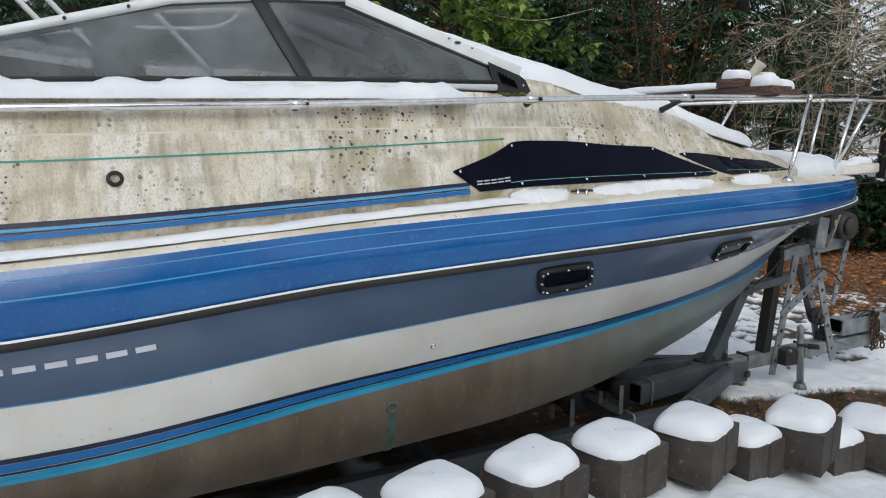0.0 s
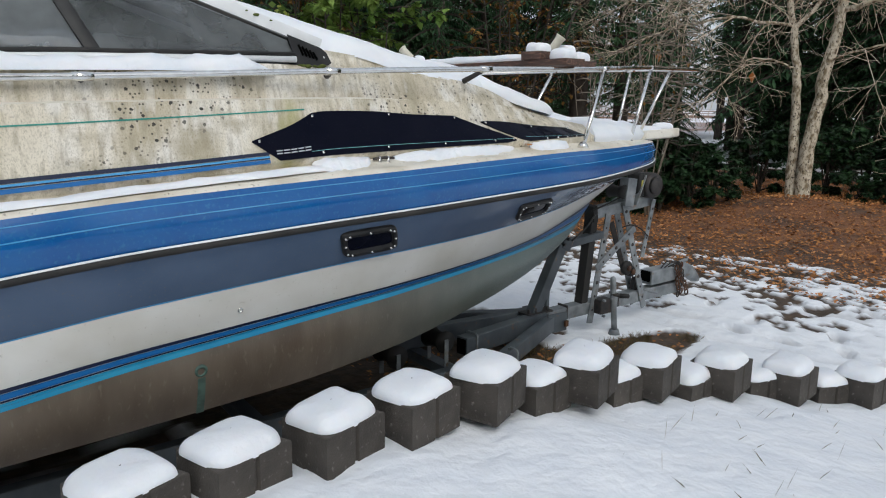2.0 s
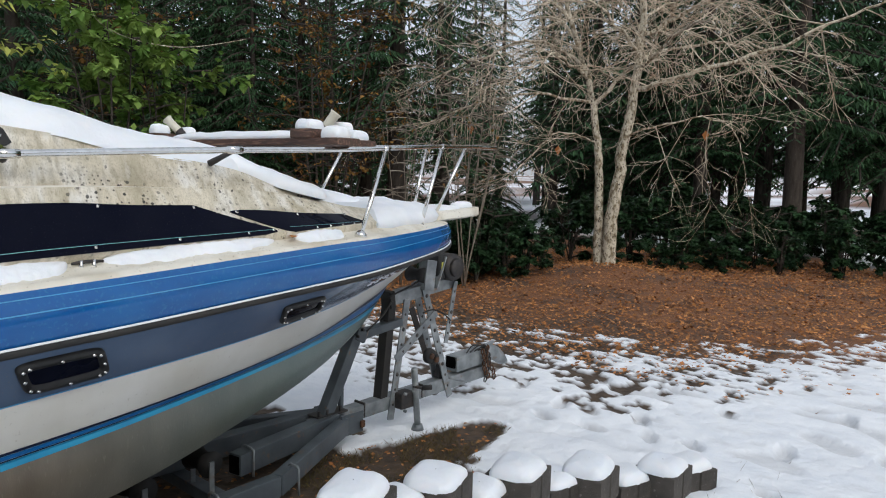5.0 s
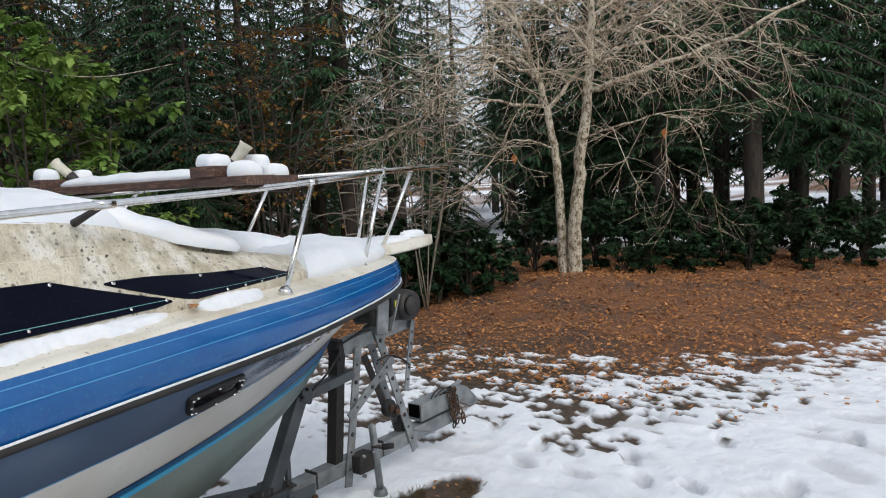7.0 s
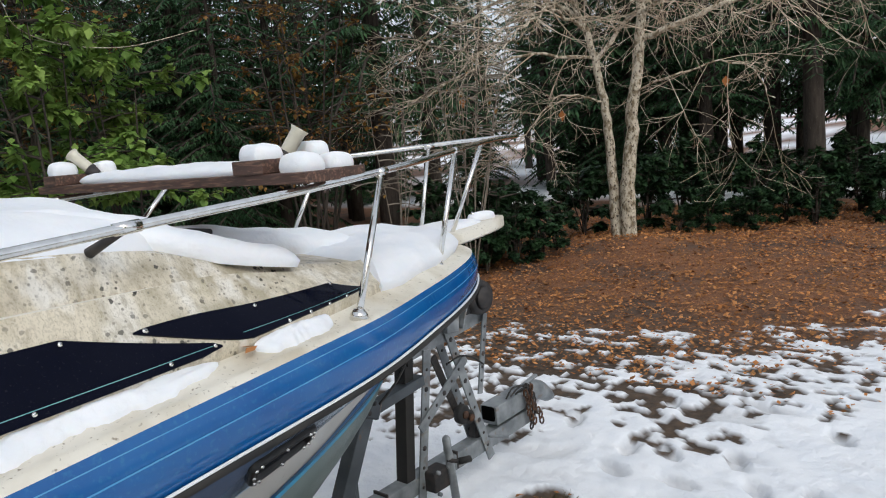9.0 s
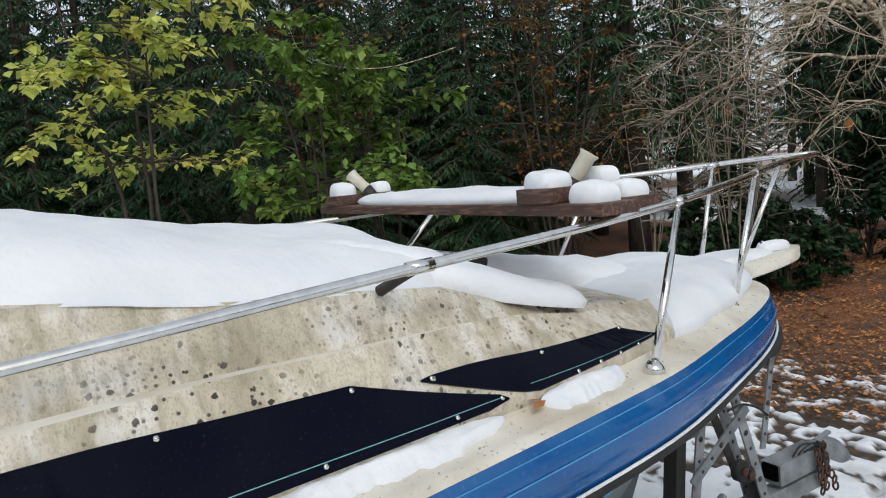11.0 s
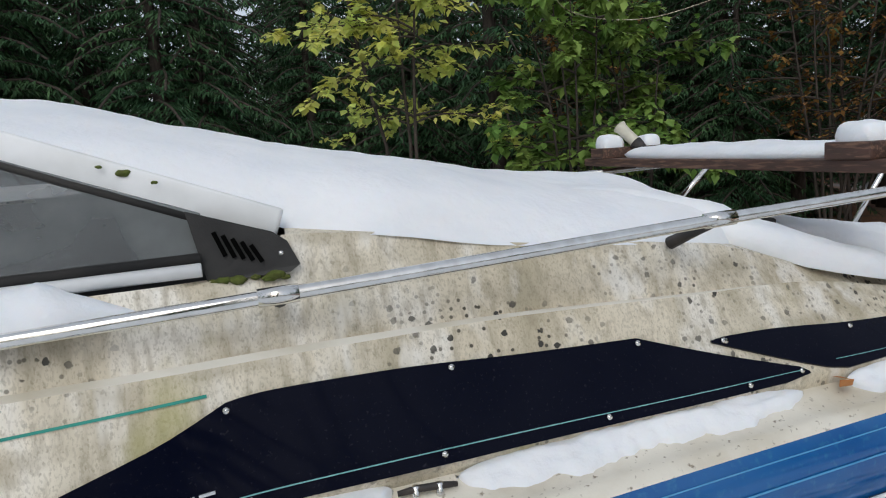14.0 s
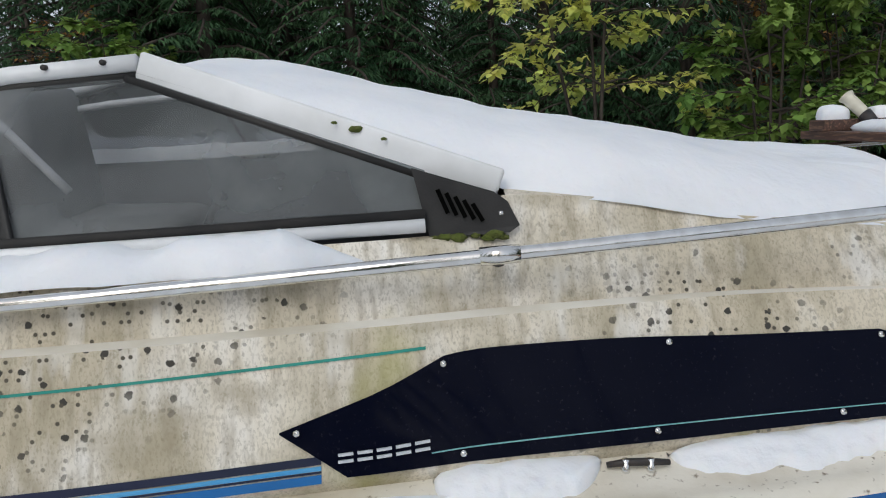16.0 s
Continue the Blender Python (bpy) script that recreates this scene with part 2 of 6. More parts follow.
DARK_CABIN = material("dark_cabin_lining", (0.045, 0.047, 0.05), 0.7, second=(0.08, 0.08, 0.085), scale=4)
# near-black for solid bars and plates that carry the shade inside openings
OPENING_SHADE = material("opening_shade_black", (0.002, 0.002, 0.002), 0.95, second=(0.004, 0.004, 0.004), spec=0.02)
LETTER = material("silver_lettering", (0.62, 0.64, 0.68), 0.3, 0.3)
MOSS = material("moss", (0.085, 0.115, 0.016), 0.95, second=(0.08, 0.09, 0.02), scale=60, bump=0.6, bump_scale=150)


PANEL.node_tree.nodes["Principled BSDF"].inputs["Specular IOR Level"].default_value = 0.06


def snow_material():
    m = material("snow", (0.85, 0.865, 0.89), 0.6, second=(0.77, 0.795, 0.835), scale=5, bump=0.35, bump_scale=45)
    b = m.node_tree.nodes["Principled BSDF"]
    b.inputs["Subsurface Weight"].default_value = 0.25
    b.inputs["Subsurface Radius"].default_value = (0.02, 0.025, 0.03)
    return m


SNOW = snow_material()


def glass_material(name, tint, rough=0.02, cloud=0.0):
    m = bpy.data.materials.new(name)
    m.use_nodes = True
    n, l = m.node_tree.nodes, m.node_tree.links
    b = n["Principled BSDF"]
    b.inputs["Base Color"].default_value = (*tint, 1)
    b.inputs["Roughness"].default_value = rough
    b.inputs["Transmission Weight"].default_value = 1.0
    b.inputs["IOR"].default_value = 1.15
    film = n.new("ShaderNodeBsdfDiffuse")
    film.inputs["Color"].default_value = (0.25, 0.268, 0.275, 1)
    co = n.new("ShaderNodeTexCoord")
    ns = n.new("ShaderNodeTexNoise")
    ns.inputs["Scale"].default_value, ns.inputs["Detail"].default_value = 3.0, 6
    l.new(co.outputs["Object"], ns.inputs["Vector"])
    r = n.new("ShaderNodeMapRange")
    r.inputs["From Min"].default_value, r.inputs["From Max"].default_value = 0.36, 0.64
    r.inputs["To Min"].default_value, r.inputs["To Max"].default_value = cloud * 0.5, cloud * 1.5
    l.new(ns.outputs["Fac"], r.inputs["Value"])
    x = n.new("ShaderNodeMixShader")
    l.new(r.outputs[0], x.inputs[0])
    l.new(b.outputs[0], x.inputs[1])
    l.new(film.outputs[0], x.inputs[2])
    l.new(x.outputs[0], n["Material Output"].inputs["Surface"])
    return m


GLASS = glass_material("smoked_glass", (0.26, 0.27, 0.29), 0.02, 0.42)


# ---- mesh helpers ----
def part(name, bm, mat, parent=None, label="", smooth=True):
    """Links a bmesh (or a (vertices, faces) pair) as one mesh object under parent."""
    me = bpy.data.meshes.new(name)
    if isinstance(bm, tuple):
        me.from_pydata([tuple(map(float, v)) for v in bm[0]], [], bm[1])
        me.update()
    else:
        bmesh.ops.recalc_face_normals(bm, faces=bm.faces)
        bm.to_mesh(me)
        bm.free()
    if smooth:
        me.shade_smooth()
    me.materials.append(mat)
    ob = new(name, me)
    if parent:
        ob.parent = parent
    if label:
        tagged(ob, label)
    return ob


def thing(name, label, category, group="", kind="", at=None):
    ob = new(name)
    ob.empty_display_size = 0.1
    if at is not None:
        ob.matrix_world = at
    return tagged(ob, label, category, group, kind)


def box_bm(sx, sy, sz, bevel=0.0, at=None, bm=None, taper=1.0):
    """A box round its base centre, with bevelled edges."""
    own = bmesh.new()
    bmesh.ops.create_cube(own, size=1)
    for v in own.verts:
        k = taper if v.co.z > 0 else 1.0
        v.co = Vector((v.co.x * sx * k, v.co.y * sy * k, (v.co.z + 0.5) * sz))
    if bevel:
        bmesh.ops.bevel(own, geom=list(own.edges), offset=bevel, segments=2, affect="EDGES", profile=0.5)
    if at is not None:
        bmesh.ops.transform(own, matrix=at, verts=own.verts)
    if bm is None:
        return own
    me = bpy.data.meshes.new("tmp")
    own.to_mesh(me)
    own.free()
    bm.from_mesh(me)
    bpy.data.meshes.remove(me)
    return bm


def beam_bm(a, b, w, h, bevel=0.004, up=(0, 0, 1), bm=None):
    """A square-section bar from a to b."""
    a, b = Vector(a), Vector(b)
    d = b - a
    z = d.normalized()
    x = Vector(up).cross(z)
    if x.length < 1e-3:
        x = Vector((0, 1, 0)).cross(z)
    x.normalize()
    y = z.cross(x)
    m = Matrix.Translation(a) @ Matrix((x, y, z)).transposed().to_4x4()
    return box_bm(w, h, d.length, bevel, m, bm)


def tube_data(path, radius, sides=10, caps=True):
    """Vertices and faces of a round tube along a path; radius a number or one per point."""
    P = [Vector(p) for p in path]
    R = [radius] * len(P) if not hasattr(radius, "__len__") else list(radius)
    verts, faces = [], []
    ref = Vector((0, 0, 1))
    for i, p in enumerate(P):
        d = (P[min(i + 1, len(P) - 1)] - P[max(i - 1, 0)]).normalized()
        x = ref - d * ref.dot(d)
        if x.length < 0.05:
            x = Vector((1, 0, 0)) - d * d.x
        x.normalize()
        ref = x
        y = d.cross(x)
        for k in range(sides):
            a = 2 * math.pi * k / sides
            verts.append(p + (x * math.cos(a) + y * math.sin(a)) * R[i])
    for i in range(len(P) - 1):
        for k in range(sides):
            a, b = i * sides + k, i * sides + (k + 1) % sides
            faces.append((a, b, b + sides, a + sides))
    if caps:
        faces.append(tuple(range(sides - 1, -1, -1)))
        faces.append(tuple(range((len(P) - 1) * sides, len(P) * sides)))
    return verts, faces


def joined(*pairs):
    verts, faces = [], []
    for v, f in pairs:
        k = len(verts)
        verts += list(v)
        faces += [tuple(i + k for i in q) for q in f]
    return verts, faces


def spline(pts, n=8):
    """A smooth path through points."""
    P = [Vector(p) for p in pts]
    out = []
    for i in range(len(P) - 1):
        p0, p1, p2, p3 = P[max(i - 1, 0)], P[i], P[i + 1], P[min(i + 2, len(P) - 1)]
        for k in range(n):
            t = k / n
            out.append(0.5 * ((2 * p1) + (p2 - p0) * t + (2 * p0 - 5 * p1 + 4 * p2 - p3) * t * t + (3 * p1 - p0 - 3 * p2 + p3) * t ** 3))
    out.append(P[-1])
    return out


def grid_data(rows):
    """Faces over a grid of points given row by row."""
    n = len(rows[0])
    verts = [p for r in rows for p in r]
    faces = [(i * n + j, i * n + j + 1, (i + 1) * n + j + 1, (i + 1) * n + j) for i in range(len(rows) - 1) for j in range(n - 1)]
    return verts, faces


def wave(x, y, s=1.0, o=0.0):
    return noise.noise((x * s + o, y * s - o, o * 0.37))


# ---- shape of the boat: curves along its length (x, half breadth, height) ----
YC = -0.08


def pchip(pts):
    """A smooth curve through (x, v) points that does not overshoot."""
    X = np.array([p[0] for p in pts], float)
    V = np.array([p[1] for p in pts], float)
    h = np.diff(X)
    s = np.diff(V) / h
    d = np.zeros(len(X))
    d[0], d[-1] = s[0], s[-1]
    for i in range(1, len(X) - 1):
        if s[i - 1] * s[i] > 0:
            d[i] = 2 * s[i - 1] * s[i] / (s[i - 1] + s[i])

    def f(x):
        x = np.clip(np.asarray(x, float), X[0], X[-1])
        i = np.clip(np.searchsorted(X, x) - 1, 0, len(X) - 2)
        t = (x - X[i]) / h[i]
        return ((1 + 2 * t) * (1 - t) ** 2 * V[i] + t * (1 - t) ** 2 * h[i] * d[i]
                + t * t * (3 - 2 * t) * V[i + 1] + t * t * (t - 1) * h[i] * d[i + 1])
    return f


class Line:
    """One long line of the boat: its half breadth and height over x."""
    def __init__(self, *pts):
        self.end = pts[-1][0]
        self.start = pts[0][0]
        self.hb = pchip([(p[0], p[1]) for p in pts])
        self.z = pchip([(p[0], p[2]) for p in pts])

    def at(self, g):
        x = self.start + (self.end - self.start) * np.asarray(g, float)
        return np.stack([x, self.hb(x), self.z(x)], -1)


DECK = Line((-2.2, 1.26, 1.32), (-1.5, 1.285, 1.347), (0, 1.29, 1.408), (1, 1.28, 1.486), (2, 1.23, 1.535), (2.7, 1.13, 1.561),
            (3.4, 1.005, 1.58), (4, .79, 1.58), (4.4, .62, 1.583), (4.7, .44, 1.583), (4.88, .24, 1.583), (4.96, 0, 1.583))
RUB = Line((-2.2, 1.27, 1.08), (-1.5, 1.3, 1.116), (0, 1.31, 1.209), (1, 1.31, 1.311), (2, 1.25, 1.362), (2.7, 1.13, 1.383),
           (3.4, 1.02, 1.41), (4, .82, 1.43), (4.4, .65, 1.445), (4.72, .44, 1.455), (4.9, .24, 1.46), (4.98, 0, 1.46))
GREY = Line((-2.2, 1.19, .95), (0, 1.205, .98), (1, 1.18, 1.075), (2, 1.09, 1.135), (2.7, .95, 1.155), (3.4, .77, 1.205),
            (4, .57, 1.28), (4.4, .38, 1.325), (4.7, .2, 1.35), (4.86, 0, 1.36))
WHITE = Line((-2.2, 1.18, .77), (0, 1.19, .815), (1, 1.13, .9), (2, 1.02, .957), (2.7, .84, .975), (3.4, .62, 1.02),
             (4, .37, 1.1), (4.4, .16, 1.15), (4.62, 0, 1.18))
STRIPE = Line((-2.2, 1.175, .7), (0, 1.185, .745), (1, 1.12, .845), (2, 1.0, .912), (2.7, .81, .935), (3.4, .56, .955),
              (4, .29, .975), (4.3, .12, .99), (4.47, 0, 1.0))
CHINE = Line((-2.2, 1.1, .48), (0, 1.1, .52), (1.5, 1.04, .58), (2.2, .92, .62), (3, .64, .68), (3.5, .43, .73), (4, .18, .8), (4.25, 0, .85))
KEEL = Line((-2.2, .02, .2), (0, .02, .21), (1.5, .02, .23), (2.4, .02, .27), (3.1, .02, .38), (3.7, .02, .57), (4.08, 0, .74))
FOOT = Line((-2.2, 1.17, 1.37), (0, 1.2, 1.455), (1, 1.165, 1.525), (1.5, 1.13, 1.56), (2, 1.08, 1.583), (2.7, 1.0, 1.603), (3.2, .93, 1.612),
            (3.6, .83, 1.618), (4, .66, 1.622), (4.3, .44, 1.624), (4.48, .2, 1.624), (4.54, 0, 1.624))
CABIN = Line((-2.2, 1.04, 1.86), (0, 1.07, 1.925), (1, 1.06, 1.955), (1.55, 1.01, 1.99), (1.75, .96, 2.05), (1.95, .93, 2.04), (2.26, .87, 1.985), (2.66, .83, 1.945),
             (2.84, .79, 1.915), (3.12, .74, 1.83), (3.55, .64, 1.745), (4, .46, 1.68), (4.3, .24, 1.645), (4.42, 0, 1.635))

# ---- the motorboat ----
boat = thing("motorboat", "neglected cream, blue and slate cabin motorboat standing on a trailer", "boat")
STATIONS = 1 - (1 - np.linspace(0, 1, 84)) ** 1.9


def strip(A, B, v0=0.0, v1=1.0, n=3, bulge=0.0, out=0.0, g0=0.0, g1=1.0, sides=(-1, 1), profile=None):
    """A band of the hull between two of its lines, on both sides of the boat."""
    g = STATIONS[(STATIONS >= g0) & (STATIONS <= g1)]
    a, b = A.at(g), B.at(g)
    data = []
    for side in sides:
        rows = []
        for v in np.linspace(v0, v1, n):
            p = a + (b - a) * v
            e = b - a
            nrm = np.stack([np.zeros(len(g)), np.abs(e[:, 2]), np.where(e[:, 2] > 0, -e[:, 1], e[:, 1])], -1)
            nrm /= np.linalg.norm(nrm, axis=1)[:, None] + 1e-6
            fade = np.minimum(1, p[:, 1] / 0.05)[:, None]
            p = p + nrm * (out + bulge * math.sin(math.pi * v) + (profile(v) if profile else 0.0)) * fade
            rows.append([(q[0], YC + side * max(q[1], 0.0), q[2]) for q in p])
        v, f = grid_data(rows)
        data.append((v, f if side < 0 else [q[::-1] for q in f]))
    return joined(*data)


part("deck_edge", strip(DECK, RUB, n=7, bulge=0.022), BLUE, boat, "glossy blue moulded deck edge")
part("pinstripe", strip(DECK, RUB, 0.40, 0.425, n=2, out=0.0235), PALE_BLUE, boat, "thin pale blue line, pinstripe and deck edge highlight")
# this upper line is the soft highlight on the flange crease, drawn as colour
part("pinstripe", strip(DECK, RUB, 0.13, 0.15, n=2, out=0.011), PALE_BLUE, boat, "thin pale blue line, pinstripe and deck edge highlight")
part("topside", strip(RUB, GREY, n=5, bulge=0.004), GREY_HULL, boat, "slate grey hull band")
part("hull_band", strip(GREY, WHITE, n=4, bulge=0.004), WHITE_HULL, boat, "white hull band")
part("pinstripe", strip(RUB, GREY, 0.975, 1.0, n=2, out=0.002), PALE_BLUE, boat, "thin pale blue line, pinstripe and deck edge highlight")
for v0, v1, mat, what in ((0.0, 0.24, NAVY, "navy stripe"), (0.27, 0.64, MID_BLUE, "blue stripe"), (0.67, 0.78, NAVY, "navy stripe"), (0.81, 1.0, TEAL, "teal stripe")):
    part("boot_stripe", strip(WHITE, STRIPE, v0, v1, n=2, out=0.0025), mat, boat, what)
part("hull_band", strip(WHITE, STRIPE, n=2), WHITE_HULL, boat, "white hull band behind the stripes")
part("boot_stripe", strip(STRIPE, CHINE, 0.0, 0.06, n=3, bulge=0.03, out=0.003), TEAL, boat, "teal stripe")
part("hull_bottom", joined(strip(STRIPE, CHINE, n=5, bulge=0.03), strip(CHINE, KEEL, n=6, bulge=0.02)), BOTTOM, boat, "brown weathered hull bottom")
part("keel", tube_data([(p[0], YC, p[2]) for p in KEEL.at(np.linspace(0, 1, 40))], 0.03, 8), BOTTOM, boat)


def along(line, out=0.0, dz=0.0, g=None):
    """The path of a line round the whole bow, from one quarter to the other."""
    p = line.at(STATIONS if g is None else g)
    right = [(q[0] + (out if q[1] < 0.02 else 0), YC - q[1] - out, q[2] + dz) for q in p]
    left = [(q[0], YC + q[1] + out, q[2] + dz) for q in p[-2::-1]]
    return right + left


part("rub_rail", tube_data(along(RUB, 0.006, -0.012), 0.016, 8), RUBBER, boat, "black rubber rub rail")
part("rub_rail_bead", tube_data(along(RUB, 0.012, 0.002), 0.0052, 8), ALU, boat, "white rub rail bead")
# transom
tr = [l.at([0.0])[0] for l in (DECK, RUB, GREY, WHITE, STRIPE, CHINE, KEEL)]
ring = [(p[0], YC - p[1], p[2]) for p in tr] + [(p[0], YC + p[1], p[2]) for p in tr[::-1]]
part("transom", (ring, [tuple(range(len(ring)))]), WHITE_HULL, boat)


def ledge_profile(v):
    return 0.012 * math.sin(math.pi * min(v * 3, 1.0))


part("side_deck", strip(DECK, FOOT, n=8, profile=ledge_profile), DECK_CREAM, boat, "cream side deck")


CREASE = pchip([(-2.2, 1.72), (0, 1.775), (.9, 1.81), (1.64, 1.832), (2, 1.838), (2.46, 1.83), (2.93, 1.81), (3.4, 1.735), (4.4, 1.632)])


def crease_v(x):
    return min(.93, max(.3, float((CREASE(x) - FOOT.z(x)) / (CABIN.z(x) - FOOT.z(x) + 1e-6))))


def cabin_profile(v, x):
    """A moulded crease along the cabin side: the lower part stands proud."""
    return 0.026 * (1 - min(1, max(0, (v - crease_v(x)) / 0.03))) * min(1, v / 0.045)


def cabin_point(x, v, out=0.0, side=-1):
    hb = FOOT.hb(x) + (CABIN.hb(x) - FOOT.hb(x)) * v
    z = FOOT.z(x) + (CABIN.z(x) - FOOT.z(x)) * v
    dh, dz = CABIN.hb(x) - FOOT.hb(x), CABIN.z(x) - FOOT.z(x)
    k = math.hypot(dh, dz) + 1e-6
    o = out + cabin_profile(v, x)
    return (float(x), float(YC + side * (hb + o * dz / k)), float(z - o * dh / k))


def line_dip(x):
    """Keeps the accent line straight where the cabin side grows taller."""
    if x < 0.75:
        return 0.0
    z = FOOT.z(.75) + .524 * (CABIN.z(.75) - FOOT.z(.75)) + 0.058 * (x - .75)
    return float((z - FOOT.z(x)) / (CABIN.z(x) - FOOT.z(x))) - .524


def cabin_strip(x0, x1, v0, v1, nx, nv, out=0.0, side=-1, dip=lambda x: 0.0):
    rows = [[cabin_point(x, v + dip(x), out, side) for x in np.linspace(x0, x1, nx)] for v in np.linspace(v0, v1, nv)]
    v, f = grid_data(rows)
    return v, (f if side < 0 else [q[::-1] for q in f])


def spread_v(k, x):
    c = crease_v(x)
    return k * c if k <= 1 else c + 0.03 * (k - 1) if k <= 2 else c + 0.03 + (1 - c - 0.03) * (k - 2)


def cabin_shell():
    xs = np.unique(np.concatenate([-2.2 + (4.40 + 2.2) * STATIONS, np.linspace(1.74, 1.88, 10)]))
    for side in (-1, 1):
        for vs in ((0, .08, .2, .4, .6, .8, 1.0), (1.0, 1.5, 2.0), (2.0, 2.2, 2.4, 2.6, 2.8, 3.0)):
            rows = [[(lambda q: (q[0], q[1], min(q[2], 1.955 + 0.016 * q[0]) if q[0] < 1.80 else q[2]))(cabin_point(x, spread_v(v, x), 0, side)) for x in xs] for v in vs]
            v, f = grid_data(rows)
            ridge = len(vs) == 3
            part("moulded_ridge" if ridge else "cabin_side", (v, f if side < 0 else [q[::-1] for q in f]), RIDGE_HIGHLIGHT if ridge else CREAM, boat, "moulded step in paler cream for its sky highlight" if ridge else "cream cabin side stained with algae and lichen")


cabin_shell()


def roof_z(x, w):
    """The cabin top: a crowned deck; w from -1 to 1 across."""
    crown = 0.015 + 0.075 * np.clip((3.3 - x) / 1.2, 0, 1)
    return CABIN.z(x) + crown * (1 - abs(w) ** 2.2)


rows = [[(x, YC + w * float(CABIN.hb(x)), float(roof_z(x, w))) for w in np.linspace(-1, 1, 25)] for x in np.linspace(1.81, 4.415, 60)]
part("cabin_top", grid_data([r[::-1] for r in rows]), CREAM, boat, "cream cabin top")
rows = [[(x, YC + side_w * float(FOOT.hb(x)), float(FOOT.z(x)) - 0.004) for side_w in np.linspace(-1, 1, 13)] for x in np.linspace(3.4, 4.535, 30)]
part("foredeck", grid_data([r[::-1] for r in rows]), DECK_CREAM, boat, "cream foredeck")


def cabin_window(top, bottom, label):
    """A dark panel on the cabin side, between an upper and a lower edge given as (x, v) points."""
    x0, x1 = max(top[0][0], bottom[0][0]), min(top[-1][0], bottom[-1][0])
    xs = np.unique(np.concatenate([np.linspace(x0, x1, 40), [p[0] for p in top + bottom]]))
    xs = xs[(xs >= x0) & (xs <= x1)]
    tv = np.interp(xs, [p[0] for p in top], [p[1] for p in top])
    bv = np.interp(xs, [p[0] for p in bottom], [p[1] for p in bottom])
    for side in (-1, 1):
        front = [[cabin_point(x, b + (t - b) * k, 0.006, side) for x, t, b in zip(xs, tv, bv)] for k in np.linspace(0, 1, 6)]
        v, f = grid_data(front)
        edge_lo = grid_data([[cabin_point(x, b, -0.012, side) for x, b in zip(xs, bv)], front[0]])
        edge_hi = grid_data([front[-1], [cabin_point(x, t, -0.012, side) for x, t in zip(xs, tv)]])
        d = joined((v, f), edge_lo, edge_hi)
        w = part("cabin_window", d if side < 0 else (d[0], [q[::-1] for q in d[1]]), PANEL, boat, label)
        for k, (x, vv) in enumerate([(p[0], p[1] - 0.028) for p in top[1:-1]] + [(np.mean([top[1][0], top[2][0]]), top[1][1] - 0.02)] + [(x, 0.085) for x in np.linspace(bottom[1][0] + .2, bottom[-2][0] - .1, 4)] + [(top[0][0] + 0.03, top[0][1] - 0.01)]):
            c = Vector(cabin_point(x, vv, 0.008, side))
            part("screw", tube_data([c, c + Vector((0, side * 0.003, 0.001))], 0.006, 8), STEEL, w)


WIN1 = ([(1.40, .262), (1.685, .437), (2.505, .442), (2.895, .13), (2.918, .09)], [(1.40, .255), (1.515, .058), (2.1, .045), (2.85, .05), (2.918, .075)])
WIN2 = ([(2.685, .372), (2.72, .385), (3.46, .425), (3.60, .14), (3.605, .125)], [(2.685, .362), (2.98, .085), (3.03, .055), (3.58, .105), (3.605, .115)])
cabin_window(*WIN1, "near-black smoked acrylic cabin window with screws")
cabin_window(*WIN2, "small near-black smoked acrylic cabin window")
for side in (-1, 1):
    part("green_line", cabin_strip(-2.2, 1.655, 0.518, 0.530, 60, 2, 0.0025, side, line_dip), GREEN_LINE, boat, "thin green accent line")
    part("green_line", cabin_strip(1.66, 2.90, 0.101, 0.106, 40, 2, 0.009, side), PALE_LINE, boat, "thin pale cyan accent line")
    part("green_line", cabin_strip(3.0, 3.58, 0.128, 0.133, 30, 2, 0.009, side), PALE_LINE, boat, "thin pale cyan accent line")
    for v0, v1, mat, what in ((0.118, 0.15, NAVY, "navy stripe"), (0.095, 0.113, PALE_BLUE, "pale blue stripe"), (0.085, 0.094, NAVY, "navy stripe"), (0.045, 0.08, MID_BLUE, "blue stripe")):
        part("cabin_stripe", cabin_strip(-2.2, 1.47, v0, v1, 60, 2, 0.0025, side), mat, boat, what)


def panel_point(A, B, x, v, out=0.0, side=-1):
    hb = A.hb(x) + (B.hb(x) - A.hb(x)) * v
    z = A.z(x) + (B.z(x) - A.z(x)) * v
    dh, dz = B.hb(x) - A.hb(x), B.z(x) - A.z(x)
    k = math.hypot(dh, dz) + 1e-6
    s = -1 if dz < 0 else 1
    return Vector((float(x), float(YC + side * (hb + out * s * dz / k)), float(z - out * s * dh / k)))


